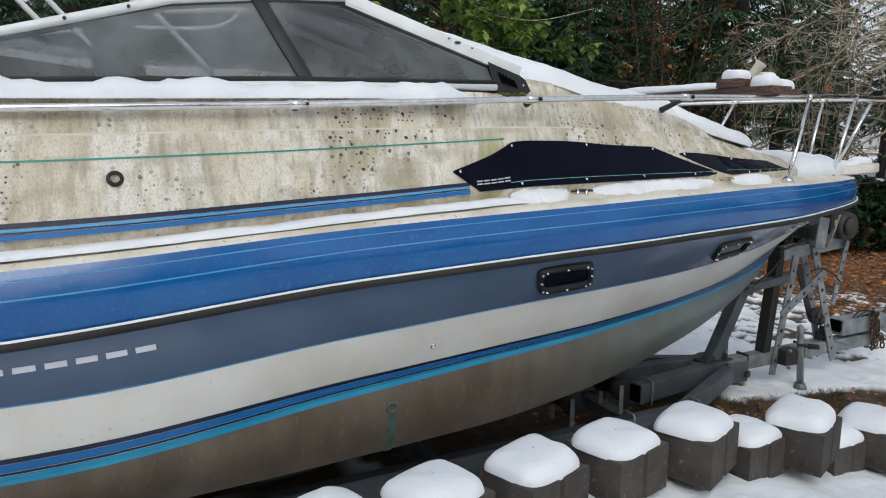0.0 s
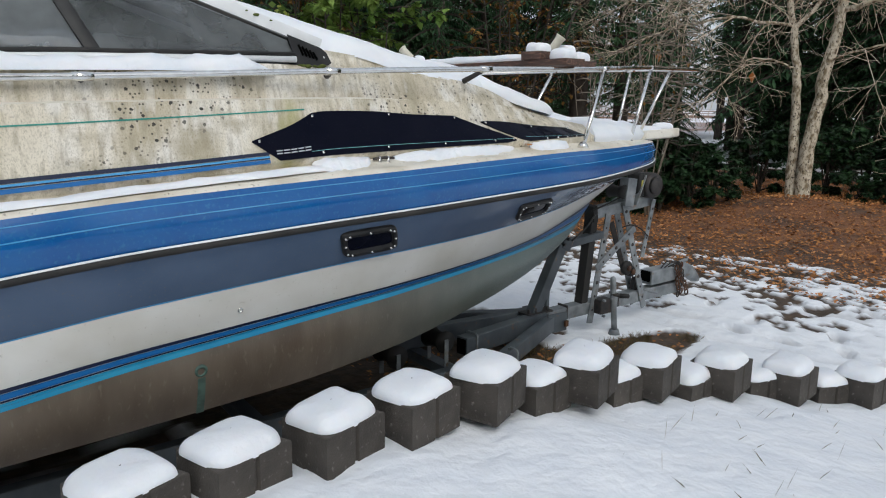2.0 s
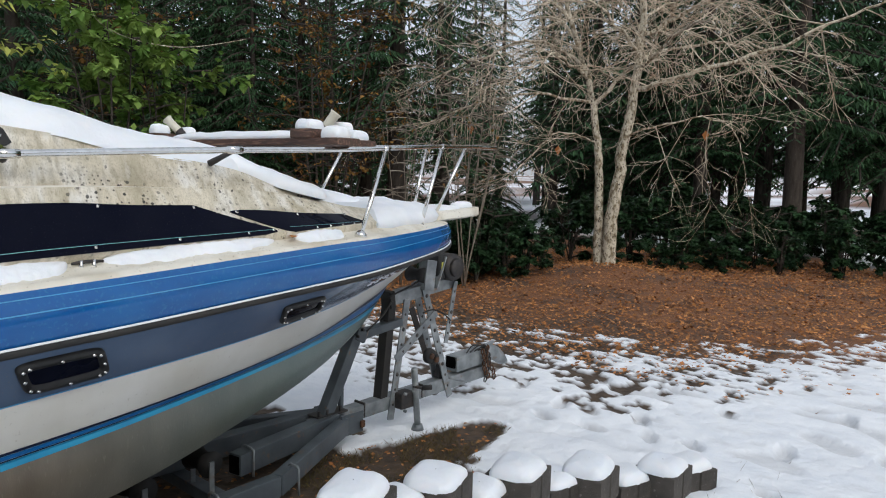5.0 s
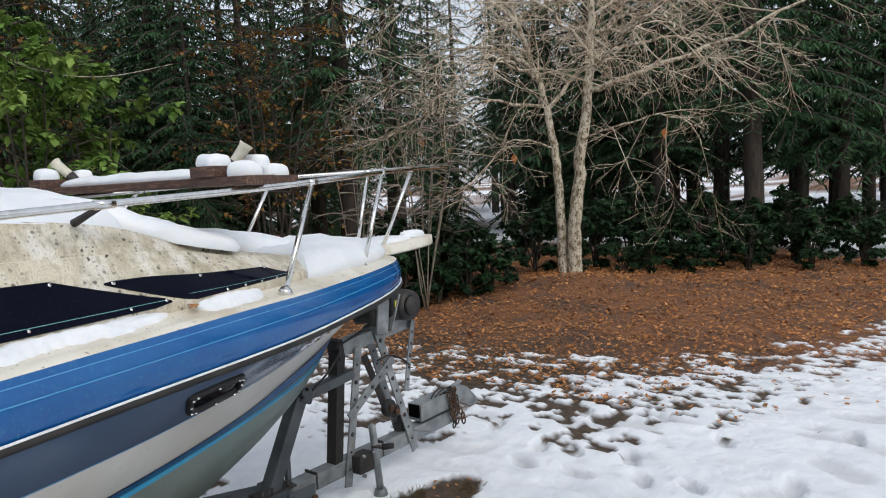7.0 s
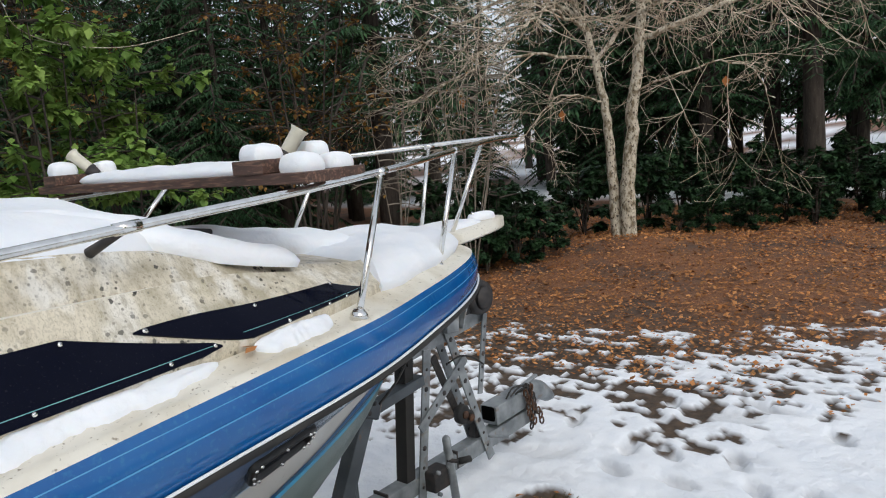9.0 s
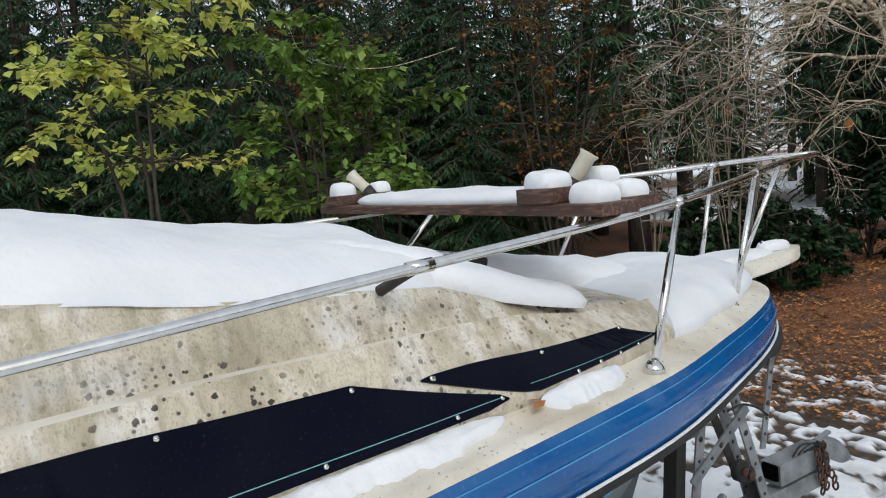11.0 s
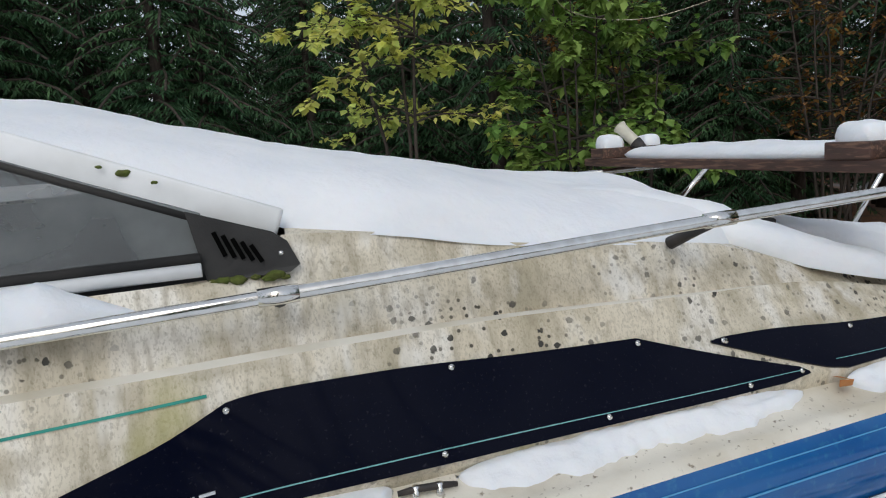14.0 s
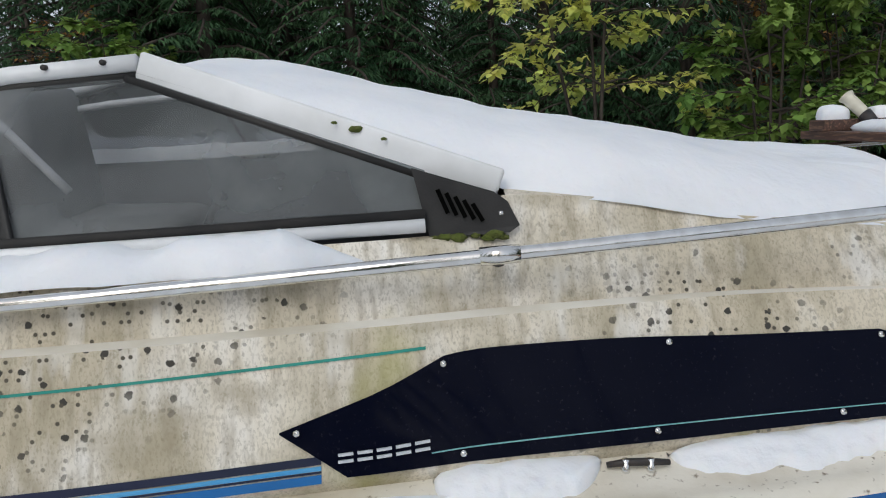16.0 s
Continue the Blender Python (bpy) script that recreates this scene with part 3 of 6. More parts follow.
def hull_port(xa, xb, va, vb, lean):
    """An oblong hull port: a raised frame with a recessed dark lens and a ring of screws."""
    for side in (-1, 1):
        def at(cx, cy, out):
            x = xa + (xb - xa) * cx + lean * (cy - 0.5)
            return panel_point(RUB, GREY, x, va + (vb - va) * cy, out + 0.004, side)

        def ring(inset, out, n=40):
            pts = []
            for k in range(n):
                a = 2 * math.pi * k / n
                c, s = math.cos(a), math.sin(a)
                q = 0.34
                px, py = math.copysign(abs(c) ** q, c), math.copysign(abs(s) ** q, s)
                pts.append(at(0.5 + px * (0.5 - inset * 0.5), 0.5 + py * (0.5 - inset), out))
            return pts
        rows = [ring(0, -0.005), ring(0.0, 0.010), ring(0.03, 0.018), ring(0.17, 0.018), ring(0.20, 0.010), ring(0.22, 0.0045)]
        rows = [r + [r[0]] for r in rows]
        v, f = grid_data(rows)
        port = part("hull_port", (v, f if side > 0 else [q[::-1] for q in f]), BLACK_TRIM, boat, "black plastic hull port frame")
        lens = ring(0.205, 0.005)
        part("lens", (lens, [tuple(range(len(lens)))]), PANEL, port, "dark lens")
        for k in range(12):
            c = ring(0.10, 0.018, 12)[k]
            part("screw", tube_data([c, c + Vector((0, side * 0.004, 0))], 0.006, 8), STEEL, port)


hull_port(1.76, 2.06, 0.25, 0.82, 0.065)
hull_port(2.94, 3.235, 0.34, 0.83, 0.05)


def fitting(A, B, x, v, r, mat, name, label, depth=0.02, side=-1):
    c = panel_point(A, B, x, v, 0.0, side)
    d = (panel_point(A, B, x, v, 1.0, side) - c).normalized()
    rows = []
    for rr, o in ((r, -0.005), (r, depth * .7), (r * .85, depth), (r * .55, depth), (r * .5, -0.01)):
        pts = []
        for k in range(17):
            a = 2 * math.pi * k / 16
            t = Vector((1, 0, 0))
            u = d.cross(t).normalized()
            pts.append(c + d * o + (t * math.cos(a) + u * math.sin(a)) * rr)
        rows.append(pts)
    ob = part(name, grid_data(rows), mat, boat, label)
    part("bore", (rows[-1][:-1], [tuple(range(16))]), RUBBER, ob)
    return ob


DRAIN = material("green_bronze", (0.10, 0.17, 0.14), 0.6, 0.3, second=(0.06, 0.1, 0.085), scale=30)
fitting(STRIPE, CHINE, 1.165, 0.33, 0.028, DRAIN, "drain_fitting", "green bronze through-hull drain", 0.03)
part("drain_stain", grid_data([[panel_point(STRIPE, CHINE, 1.165 + d, v, 0.024 * math.sin(math.pi * v) + .008) for d in (-.016, -.006, .006, .016)] for v in np.linspace(.42, 1.0, 6)]), DRAIN, boat, "green run below the drain")
fitting(GREY, WHITE, 1.33, 0.6, 0.012, STEEL, "drain_fitting", "small steel drain", 0.01)
fitting(FOOT, CABIN, 0.22, 0.39, 0.026, BLACK_TRIM, "round_vent", "small round black vent", 0.040)


# lettering of the grey band, as plain bars
def bar_letter(x0, v0, strokes, A, B, w, h, stroke, parent, mat, name):
    for (ax, ay, bx, by) in strokes:
        a = panel_point(A, B, x0 + ax * w, v0 + ay * h, 0.008)
        b = panel_point(A, B, x0 + bx * w, v0 + by * h, 0.008)
        part(name, beam_bm(a, b, stroke, 0.004, 0.0, up=(0, 1, 0)), mat, parent, smooth=False)


for k in range(8):
    bar_letter(-0.33 + 0.083 * k, 0.30, [(0, 0.5, .72, 0.5)], RUB, GREY, 0.083, 0.22, 0.018, boat, LETTER, "lettering_bar")
for k in range(5):
    for vv in (0.122, 0.148):
        a, b = (Vector(cabin_point(1.50 + 0.033 * k + d, vv, 0.009)) for d in (0, 0.026))
        part("lettering_bar", beam_bm(a, b, 0.005, 0.003, 0.0, up=(0, 1, 0)), LETTER, boat, smooth=False)

# windshield and side windows
SILL = [(-2.0, .97, 1.86), (0.0, .995, 1.935), (0.8, 1.0, 1.975), (1.66, .985, 2.003)]
TOPBAR = [(-2.0, .76, 1.95), (-0.09, .79, 2.115), (0.44, .80, 2.265), (0.82, .80, 2.315), (1.08, .80, 2.33)]
FRONT = [(1.08, .80, 2.33), (1.80, .935, 2.075)]


def polyline(pts, x):
    return (float(x), float(np.interp(x, [p[0] for p in pts], [p[1] for p in pts])), float(np.interp(x, [p[0] for p in pts], [p[2] for p in pts])))


for side in (-1, 1):
    def sd(p, o=0.0):
        return (p[0], YC + side * (p[1] + o), p[2])
    rows = []
    xs = np.linspace(-2.0, 1.66, 40)
    for x in xs:
        lo = polyline(SILL, min(x, 1.66))
        hi = polyline(TOPBAR, x) if x <= 1.08 else polyline(FRONT, x)
        rows.append([sd([l + (h - l) * k for l, h in zip((x, lo[1], lo[2]), (x, hi[1], hi[2]))]) for k in (0, 0.5, 1)])
    v, f = grid_data(rows)
    pane = part("side_window", (v, f if side > 0 else [q[::-1] for q in f]), GLASS, boat, "hazy smoked glass side window")
    pane.visible_shadow = False
    part("window_frame", tube_data([sd(p) for p in TOPBAR], 0.02, 8), ALU, boat, "white aluminium top frame")
    a, b = sd(FRONT[0], 0.004), sd(FRONT[1], 0.004)
    part("window_frame", beam_bm(Vector(a) + Vector((.004, 0, -.010)), Vector(b) + Vector((0, 0, -.012)), 0.070, 0.022, 0.006, up=(0, 1, 0)), ALU, boat, "white aluminium windshield pillar")
    part("window_sill", tube_data([sd(p, 0.012) for p in SILL], 0.013, 8), ALU, boat, "white sill")
    part("window_seal", tube_data([sd(p, 0.004) for p in [(q[0], q[1], q[2] + 0.02) for q in SILL]], 0.010, 6), RUBBER, boat, "black rubber seal")
    part("window_seal", tube_data([sd((1.06, .815, 2.30)), sd((1.66, .93, 2.085))], 0.008, 6), RUBBER, boat, "black rubber seal")
    part("window_seal", tube_data([sd((p[0], p[1] + .006, p[2] - .025)) for p in TOPBAR], 0.011, 6), RUBBER, boat, "black rubber seal")
    part("window_post", beam_bm(sd((0.74, .815, 2.30)), sd((0.88, 1.005, 1.985)), 0.05, 0.012, 0.004, up=(0, 1, 0)), BLACK_TRIM, boat, "black window post")
    # black vented corner piece
    q = [(1.645, .945, 2.098), (1.785, .952, 2.053), (1.808, .956, 2.036), (1.826, .965, 1.998), (1.812, .968, 1.989), (1.672, .968, 1.984)]
    outer = [sd(p, 0.018) for p in q]
    inner = [sd(p, -0.01) for p in q]
    n5 = len(q)
    faces = [tuple(range(n5)) if side < 0 else tuple(range(n5 - 1, -1, -1))]
    faces += [(i, (i + 1) % n5, n5 + (i + 1) % n5, n5 + i) for i in range(n5)]
    bm = bmesh.new()
    vs = [bm.verts.new(p) for p in outer + inner]
    for fc in faces:
        bm.faces.new([vs[i] for i in fc])
    bm.normal_update()
    bmesh.ops.bevel(bm, geom=[e for e in bm.edges], offset=0.006, segments=2, affect="EDGES", profile=0.5)
    corner = part("corner_vent", bm, BLACK_TRIM, boat, "black plastic corner vent", smooth=False)
    for k in range(5):
        x = 1.690 + 0.016 * k
        part("vent_slot", beam_bm(sd((x - .006, .950 + .0015 * k, 2.066 - .007 * k), .0225), sd((x + .012, .958 + .001 * k, 2.022 - .004 * k), .0225), 0.008, 0.004, 0.0, up=(0, 1, 0)), OPENING_SHADE, corner, smooth=False)
    c = Vector(sd((1.800, .960, 2.018), 0.016))
    part("screw", tube_data([c, c + Vector((0, side * .004, 0))], 0.005, 8), STEEL, corner)
    for x, z in ((1.02, 2.345), (0.9, 2.34), (0.75, 2.328), (0.55, 2.30), (0.3, 2.24), (0.1, 2.185)):
        c = Vector(sd((x, .815, z - .012)))
        part("rivet", tube_data([c, c + Vector((0, side * .012, 0))], 0.006, 8), CAST, boat)
rows = [[(1.0 + k * 0.78 - 0.02, YC + w * (.80 + .135 * k), 2.345 - .26 * k + (.03 + .04 * k) * (1 - w * w)) for w in np.linspace(-1, 1, 15)] for k in np.linspace(0, 1, 6)]
part("windshield", grid_data([r[::-1] for r in rows]), GLASS, boat, "raked windshield under snow")
part("window_frame", tube_data([(1.02, YC + w * .775, 2.322 + .03 * (1 - w * w)) for w in np.linspace(-1, 1, 15)], 0.022, 8), ALU, boat, "white aluminium windshield header")

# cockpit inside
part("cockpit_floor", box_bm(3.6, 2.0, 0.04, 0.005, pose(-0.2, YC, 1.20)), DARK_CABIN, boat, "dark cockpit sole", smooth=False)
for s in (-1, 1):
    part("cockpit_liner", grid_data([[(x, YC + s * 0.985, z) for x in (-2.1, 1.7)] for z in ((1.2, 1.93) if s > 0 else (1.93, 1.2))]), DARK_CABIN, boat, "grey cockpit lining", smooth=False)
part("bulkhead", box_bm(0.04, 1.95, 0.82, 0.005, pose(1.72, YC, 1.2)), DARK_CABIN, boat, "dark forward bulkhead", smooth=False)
dash = part("dashboard", box_bm(0.42, 1.9, 0.09, 0.03, pose(1.45, YC, 1.93, 0, 6, 0)), DARK_CABIN, boat, "dark grey dashboard")
for y in (-0.55, 0.5):
    s = part("helm_seat", box_bm(0.48, 0.5, 0.30, 0.06, pose(0.55, YC + y, 1.5)), VINYL, boat, "grey vinyl helm seat")
    part("seat_back", box_bm(0.14, 0.5, 0.52, 0.05, pose(0.32, YC + y, 1.72, 0, -8, 0)), VINYL, s)
    part("seat_base", box_bm(0.3, 0.3, 0.3, 0.02, pose(0.55, YC + y, 1.22)), DARK_CABIN, s)
wheel = part("steering_wheel", tube_data([(1.14 + .05 * math.sin(a), YC - .5 + .18 * math.cos(a), 1.88 + .17 * math.sin(a)) for a in np.linspace(0, 2 * math.pi, 25)], 0.014, 8), BLACK_TRIM, boat, "black steering wheel")
part("spoke", tube_data([(1.14, YC - .68, 1.88), (1.16, YC - .5, 1.87), (1.14, YC - .32, 1.88)], 0.012, 6), BLACK_TRIM, wheel)

# bow rail
RAIL = [(-2.0, 1.10, 1.80), (-0.9, 1.115, 1.82), (-0.08, 1.12, 1.862), (0.81, 1.12, 1.902), (1.79, 1.075, 1.957), (2.71, .965, 2.005), (3.3, .875, 2.03), (3.8, .765, 2.057), (4.2, .64, 2.08), (4.57, .49, 2.10),
        (5.0, .29, 2.118), (5.3, .18, 2.13), (5.6, .10, 2.137), (5.72, .05, 2.139), (5.75, 0.0, 2.139)]
path = [(p[0], YC - p[1], p[2]) for p in RAIL] + [(p[0], YC + p[1], p[2]) for p in RAIL[-2::-1]]
rail = part("bow_rail", tube_data(spline(path, 8), 0.0135, 12), STEEL, boat, "polished stainless bow rail")
for side in (-1, 1):
    def sd(p):
        return Vector((p[0], YC + side * p[1], p[2]))
    for bot, top in (((3.452, .95, 1.605), (3.80, .765, 2.055)), ((4.30, .565, 1.59), (4.57, .49, 2.10)), ((4.92, .11, 1.60), (5.16, .20, 2.122))):
        st = part("stanchion", tube_data([sd(bot), sd(top)], 0.0125, 12), STEEL, rail)
        part("stanchion_foot", tube_data([sd(bot) + Vector((0, 0, -.012)), sd(bot) + Vector((0, 0, .004)), sd(bot) + Vector((.004, 0, .02))], [0.034, 0.03, 0.018], 14), STEEL, st)
        part("tee_clamp", tube_data([sd(top) - Vector((.03, side * -.01, .004)), sd(top) + Vector((.03, side * -.01, .004))], 0.0165, 12), STEEL, st)
    for x, foot in ((2.71, (2.66, .845, 1.945)), (1.79, (1.79, 1.02, 1.94)), (0.81, (0.81, 1.06, 1.89))):
        t = sd(polyline(RAIL, x))
        br = part("rail_bracket", tube_data([sd(foot), sd(foot) + (t - sd(foot)) * .5, t], [0.015, 0.012, 0.011], 10), CAST, rail, "dark rail bracket")
        part("tee_clamp", tube_data([t - Vector((.035, 0, .0015)), t + Vector((.035, side * -.004, .0015))], 0.0168, 12), STEEL, br)

# anchor pulpit
rows = []
for x in np.linspace(4.75, 5.53, 14):
    w = 0.21 * (1 - ((x - 4.75) / 0.80) ** 2.6) ** 0.55 * (1 - 0.35 * (x - 4.75) / .8) + 0.012
    z = 1.585 + 0.03 * (x - 4.75)
    rows.append([(x, YC + a * w, z + b) for a, b in ((-1, 0), (-.97, .045), (-.8, .055), (.8, .055), (.97, .045), (1, 0), (.9, -.012), (-.9, -.012), (-1, 0))])
v, f = grid_data(rows)
part("anchor_pulpit", (v, f + [tuple(range(9 * 13, 9 * 13 + 8))]), DECK_CREAM, boat, "cream moulded anchor pulpit")
# mooring cleat at the side deck
for side in (-1, 1):
    for k, vv in enumerate((0.38, 0.46, 0.54)):
        for j in range(5):
            a, b = (panel_point(RUB, GREY, 3.62 + 0.075 * j + d, vv + 0.02 * j, 0.004, side) for d in (0, 0.045))
            part("lettering_bar", beam_bm(a, b, 0.012, 0.002, 0.0, up=(0, 1, 0)), LETTER if (j + k) % 4 else RUST, boat, smooth=False)
    c = Vector((2.02, YC + side * 1.115, 1.558))
    cleat = part("mooring_cleat", tube_data([c + Vector((-.055, 0, .026)), c + Vector((-.02, 0, .03)), c + Vector((.02, 0, .03)), c + Vector((.055, 0, .028))], [0.005, .007, .007, .005], 10), CAST, boat, "dull mooring cleat half in snow")
    for d in (-.022, .022):
        part("cleat_leg", tube_data([c + Vector((d, 0, -.01)), c + Vector((d, 0, .036))], [0.009, 0.007], 10), STEEL, cleat)
    # a black block gives the recess its shade; the deck has no hollow here
    part("cleat_recess", box_bm(0.13, 0.035, 0.012, 0.005, pose(2.02, YC + side * 1.115, 1.555)), BLACK_TRIM, boat, "black block as the shade of the cleat recess")
c = Vector((5.33, YC, 1.675))
cleat = part("bow_cleat", tube_data([c + Vector((-.06, 0, .03)), c, c + Vector((.06, 0, .03))], 0.011, 8), STEEL, boat, "steel bow cleat")
# deck hatch with its dark frame
hatch = part("deck_hatch", box_bm(0.52, 0.52, 0.035, 0.01, pose(3.15, YC + 0.05, 1.895, 0, 9, 0)), BLACK_TRIM, boat, "dark framed deck hatch")
# folded canopy frame standing in the cockpit; the last curve models an arch-shaped reflection
for pts in ([(0.28, -.3, 2.46), (0.40, -.3, 2.28), (0.66, -.3, 1.98)], [(-.25, .2, 2.55), (0.05, .2, 2.22), (0.33, .2, 1.95)], [(-.15, .35, 2.6), (.12, .35, 2.3)],
            [(-.12, .62, 2.03), (.35, .60, 2.16), (.80, .58, 2.22), (.93, .55, 2.32)]):
    part("canopy_pole", tube_data(spline(pts, 5), 0.013, 8), ALU, boat, "pale tube, canopy frame and arch-shaped reflection")

# ---- ground: one sheet, with the leaf bed, the snow field and the bank beside the boat ----
BANK = pchip([(-60, .55), (1.0, .54), (1.5, .52), (2.12, .48), (2.7, .42), (3.9, .22), (4.9, .02), (5.4, 0.0), (60, 0.0)])


def wall_y(x):
    return float(np.interp(x, [-4, 1.7, 3.4, 4.0, 4.9, 5.4], [-1.5, -1.58, -1.56, -1.68, -1.95, -2.1]))


def step(a, b, x):
    t = min(1.0, max(0.0, (x - a) / (b - a)))
    return t * t * (3 - 2 * t)


def ground_z(x, y):
    z = float(BANK(x)) * (1 - step(wall_y(x) - 0.03, wall_y(x) + 0.35, y))
    z += 0.13 * math.exp(-((x - 12.9) / 2.2) ** 2 - ((y - 2.9) / 2.0) ** 2) + 0.16 * math.exp(-((x - 12.45) / .8) ** 2 - ((y - 2.35) / 1.0) ** 2) + 0.10 * step(9.5, 13.5, x) * step(-2.0, 1.0, y)
    z += 0.03 * wave(x, y, 0.5, 3.0)
    return z


def snow_amount(x, y):
    """1 on snow, 0 on bare ground."""
    n = 0.6 * wave(x, y, 0.9, 1.0) + 0.9 * wave(x, y, 2.4, 5.0) + 0.7 * wave(x, y, 5.0, 9.0)
    edge = float(np.interp(y, [-12, -2.2, -1.5, -.5, .4, 1.3, 2.2, 4], [15.5, 12.0, 9.4, 8.5, 8.0, 7.7, 7.4, 7.0]))
    zone = math.exp(-((x - edge + 0.5) / (2.8 - 0.9 * step(-2.0, -.8, y))) ** 2)
    n += zone * (2.0 * wave(x * 1.15, y * .8, 5.2, 13.0) + 2.3 * wave(x * 1.2, y, 9.5, 21.0) + .8 * wave(x, y, 17.0, 4.0))
    s = (edge - 0.6 - x) * 0.45 + n
    if x < edge - 3.4:
        s = max(s, 0.75 + 0.35 * n)
    # bare soil under the boat and by the jack
    under = step(-1.45, -1.15, y) * (1 - step(1.1, 1.5, y)) * (1 - step(3.9, 4.5, x + 0.5 * n))
    jack = math.exp(-((x - 4.6) / 0.86) ** 2 - ((y + 0.50) / 0.30) ** 2)
    s -= 3.0 * under + 4.2 * max(0, jack - 0.16 + 0.2 * n)
    if y > 5.5:
        s -= step(5.5, 7.5, y) * 2.5
    if x > 20:
        s = 1.2 * wave(x, y, 0.11, 40.0) + 0.05 + 0.8 * wave(x, y, 0.6, 2.0)
    return s


TREAD = [(6.26, -1.25, 30), (6.01, -1.78, 40), (6.14, -.58, 15), (5.81, -.62, 60), (6.35, -.04, 20), (5.95, -1.47, 35), (5.82, -1.05, 80), (6.34, -2.31, 10), (7.46, -2.46, 25), (6.17, -.83, 50),
         (6.9, -1.7, 30), (7.2, -1.1, 70), (6.7, -2.9, 20), (7.0, -.5, 40), (5.5, -2.5, 60), (6.6, .5, 30)]


def footprint(x, y):
    """Depth of the old footprints in the snow, 0 to 1."""
    best = 0.0
    for px, py, a in TREAD:
        dx, dy = x - px, y - py
        if abs(dx) < .3 and abs(dy) < .3:
            c, s = math.cos(radians(a)), math.sin(radians(a))
            u, v = c * dx + s * dy, c * dy - s * dx
            best = max(best, 1 - step(.5, 1.1, (u / .15) ** 2 + (v / .065) ** 2))
    return best


def axis(a, b, stepsize, far):
    core = list(np.arange(a, b, stepsize))
    lo, hi, d = [], [], stepsize
    x = a
    while x > -far:
        d *= 1.22
        x -= d
        lo.append(x)
    d, x = stepsize, core[-1]
    while x < far:
        d *= 1.22
        x += d
        hi.append(x)
    return lo[::-1] + core + hi


GX = sorted(set(round(v, 4) for v in axis(1.4, 13.4, 0.08, 600) + list(np.arange(4.0, 11.5, 0.036))))
GY = axis(-4.6, 3.6, 0.038, 600)
verts, cover = [], []
for gx in GX:
    for gy in GY:
        s = snow_amount(gx, gy)
        k = step(-0.06, 0.12, s)
        z = ground_z(gx, gy)
        if k > 0:
            z += k * (0.022 + 0.006 * wave(gx, gy, 3.0, 2.0) + 0.015 * wave(gx, gy, 0.9, 8.0))
            z += k * (0.013 * wave(gx * 1.6 + gy * .4, gy * 0.9, 2.6, 31.0) + 0.009 * wave(gx, gy, 7.0, 12.0))
            dent = wave(gx * 1.5, gy * 0.9, 2.6, 17.0)
            z -= k * 0.05 * footprint(gx, gy)
            z -= k * 0.020 * step(0.22, 0.38, dent) * (1 if gy > -2.6 or gx > 5.2 else .4)
        else:
            z += 0.012 * wave(gx, gy, 8.0, 6.0)
        # thin dirty snow, and the grey shade of dents and footprints, lower the cover value
        if k > .9:
            thin = step(0.20, 0.42, wave(gx * 1.5, gy * 0.9, 2.6, 17.0)) * step(4.8, 6.5, gx)
            k -= 0.30 * footprint(gx, gy)
            k -= 0.22 * thin + 0.10 * step(0.3, 0.5, wave(gx, gy * .8, 7.0, 3.0)) * step(4.5, 6.5, gx)
        verts.append((gx, gy, z))
        cover.append(k)
ny = len(GY)
faces = [(i * ny + j, (i + 1) * ny + j, (i + 1) * ny + j + 1, i * ny + j + 1) for i in range(len(GX) - 1) for j in range(ny - 1)]


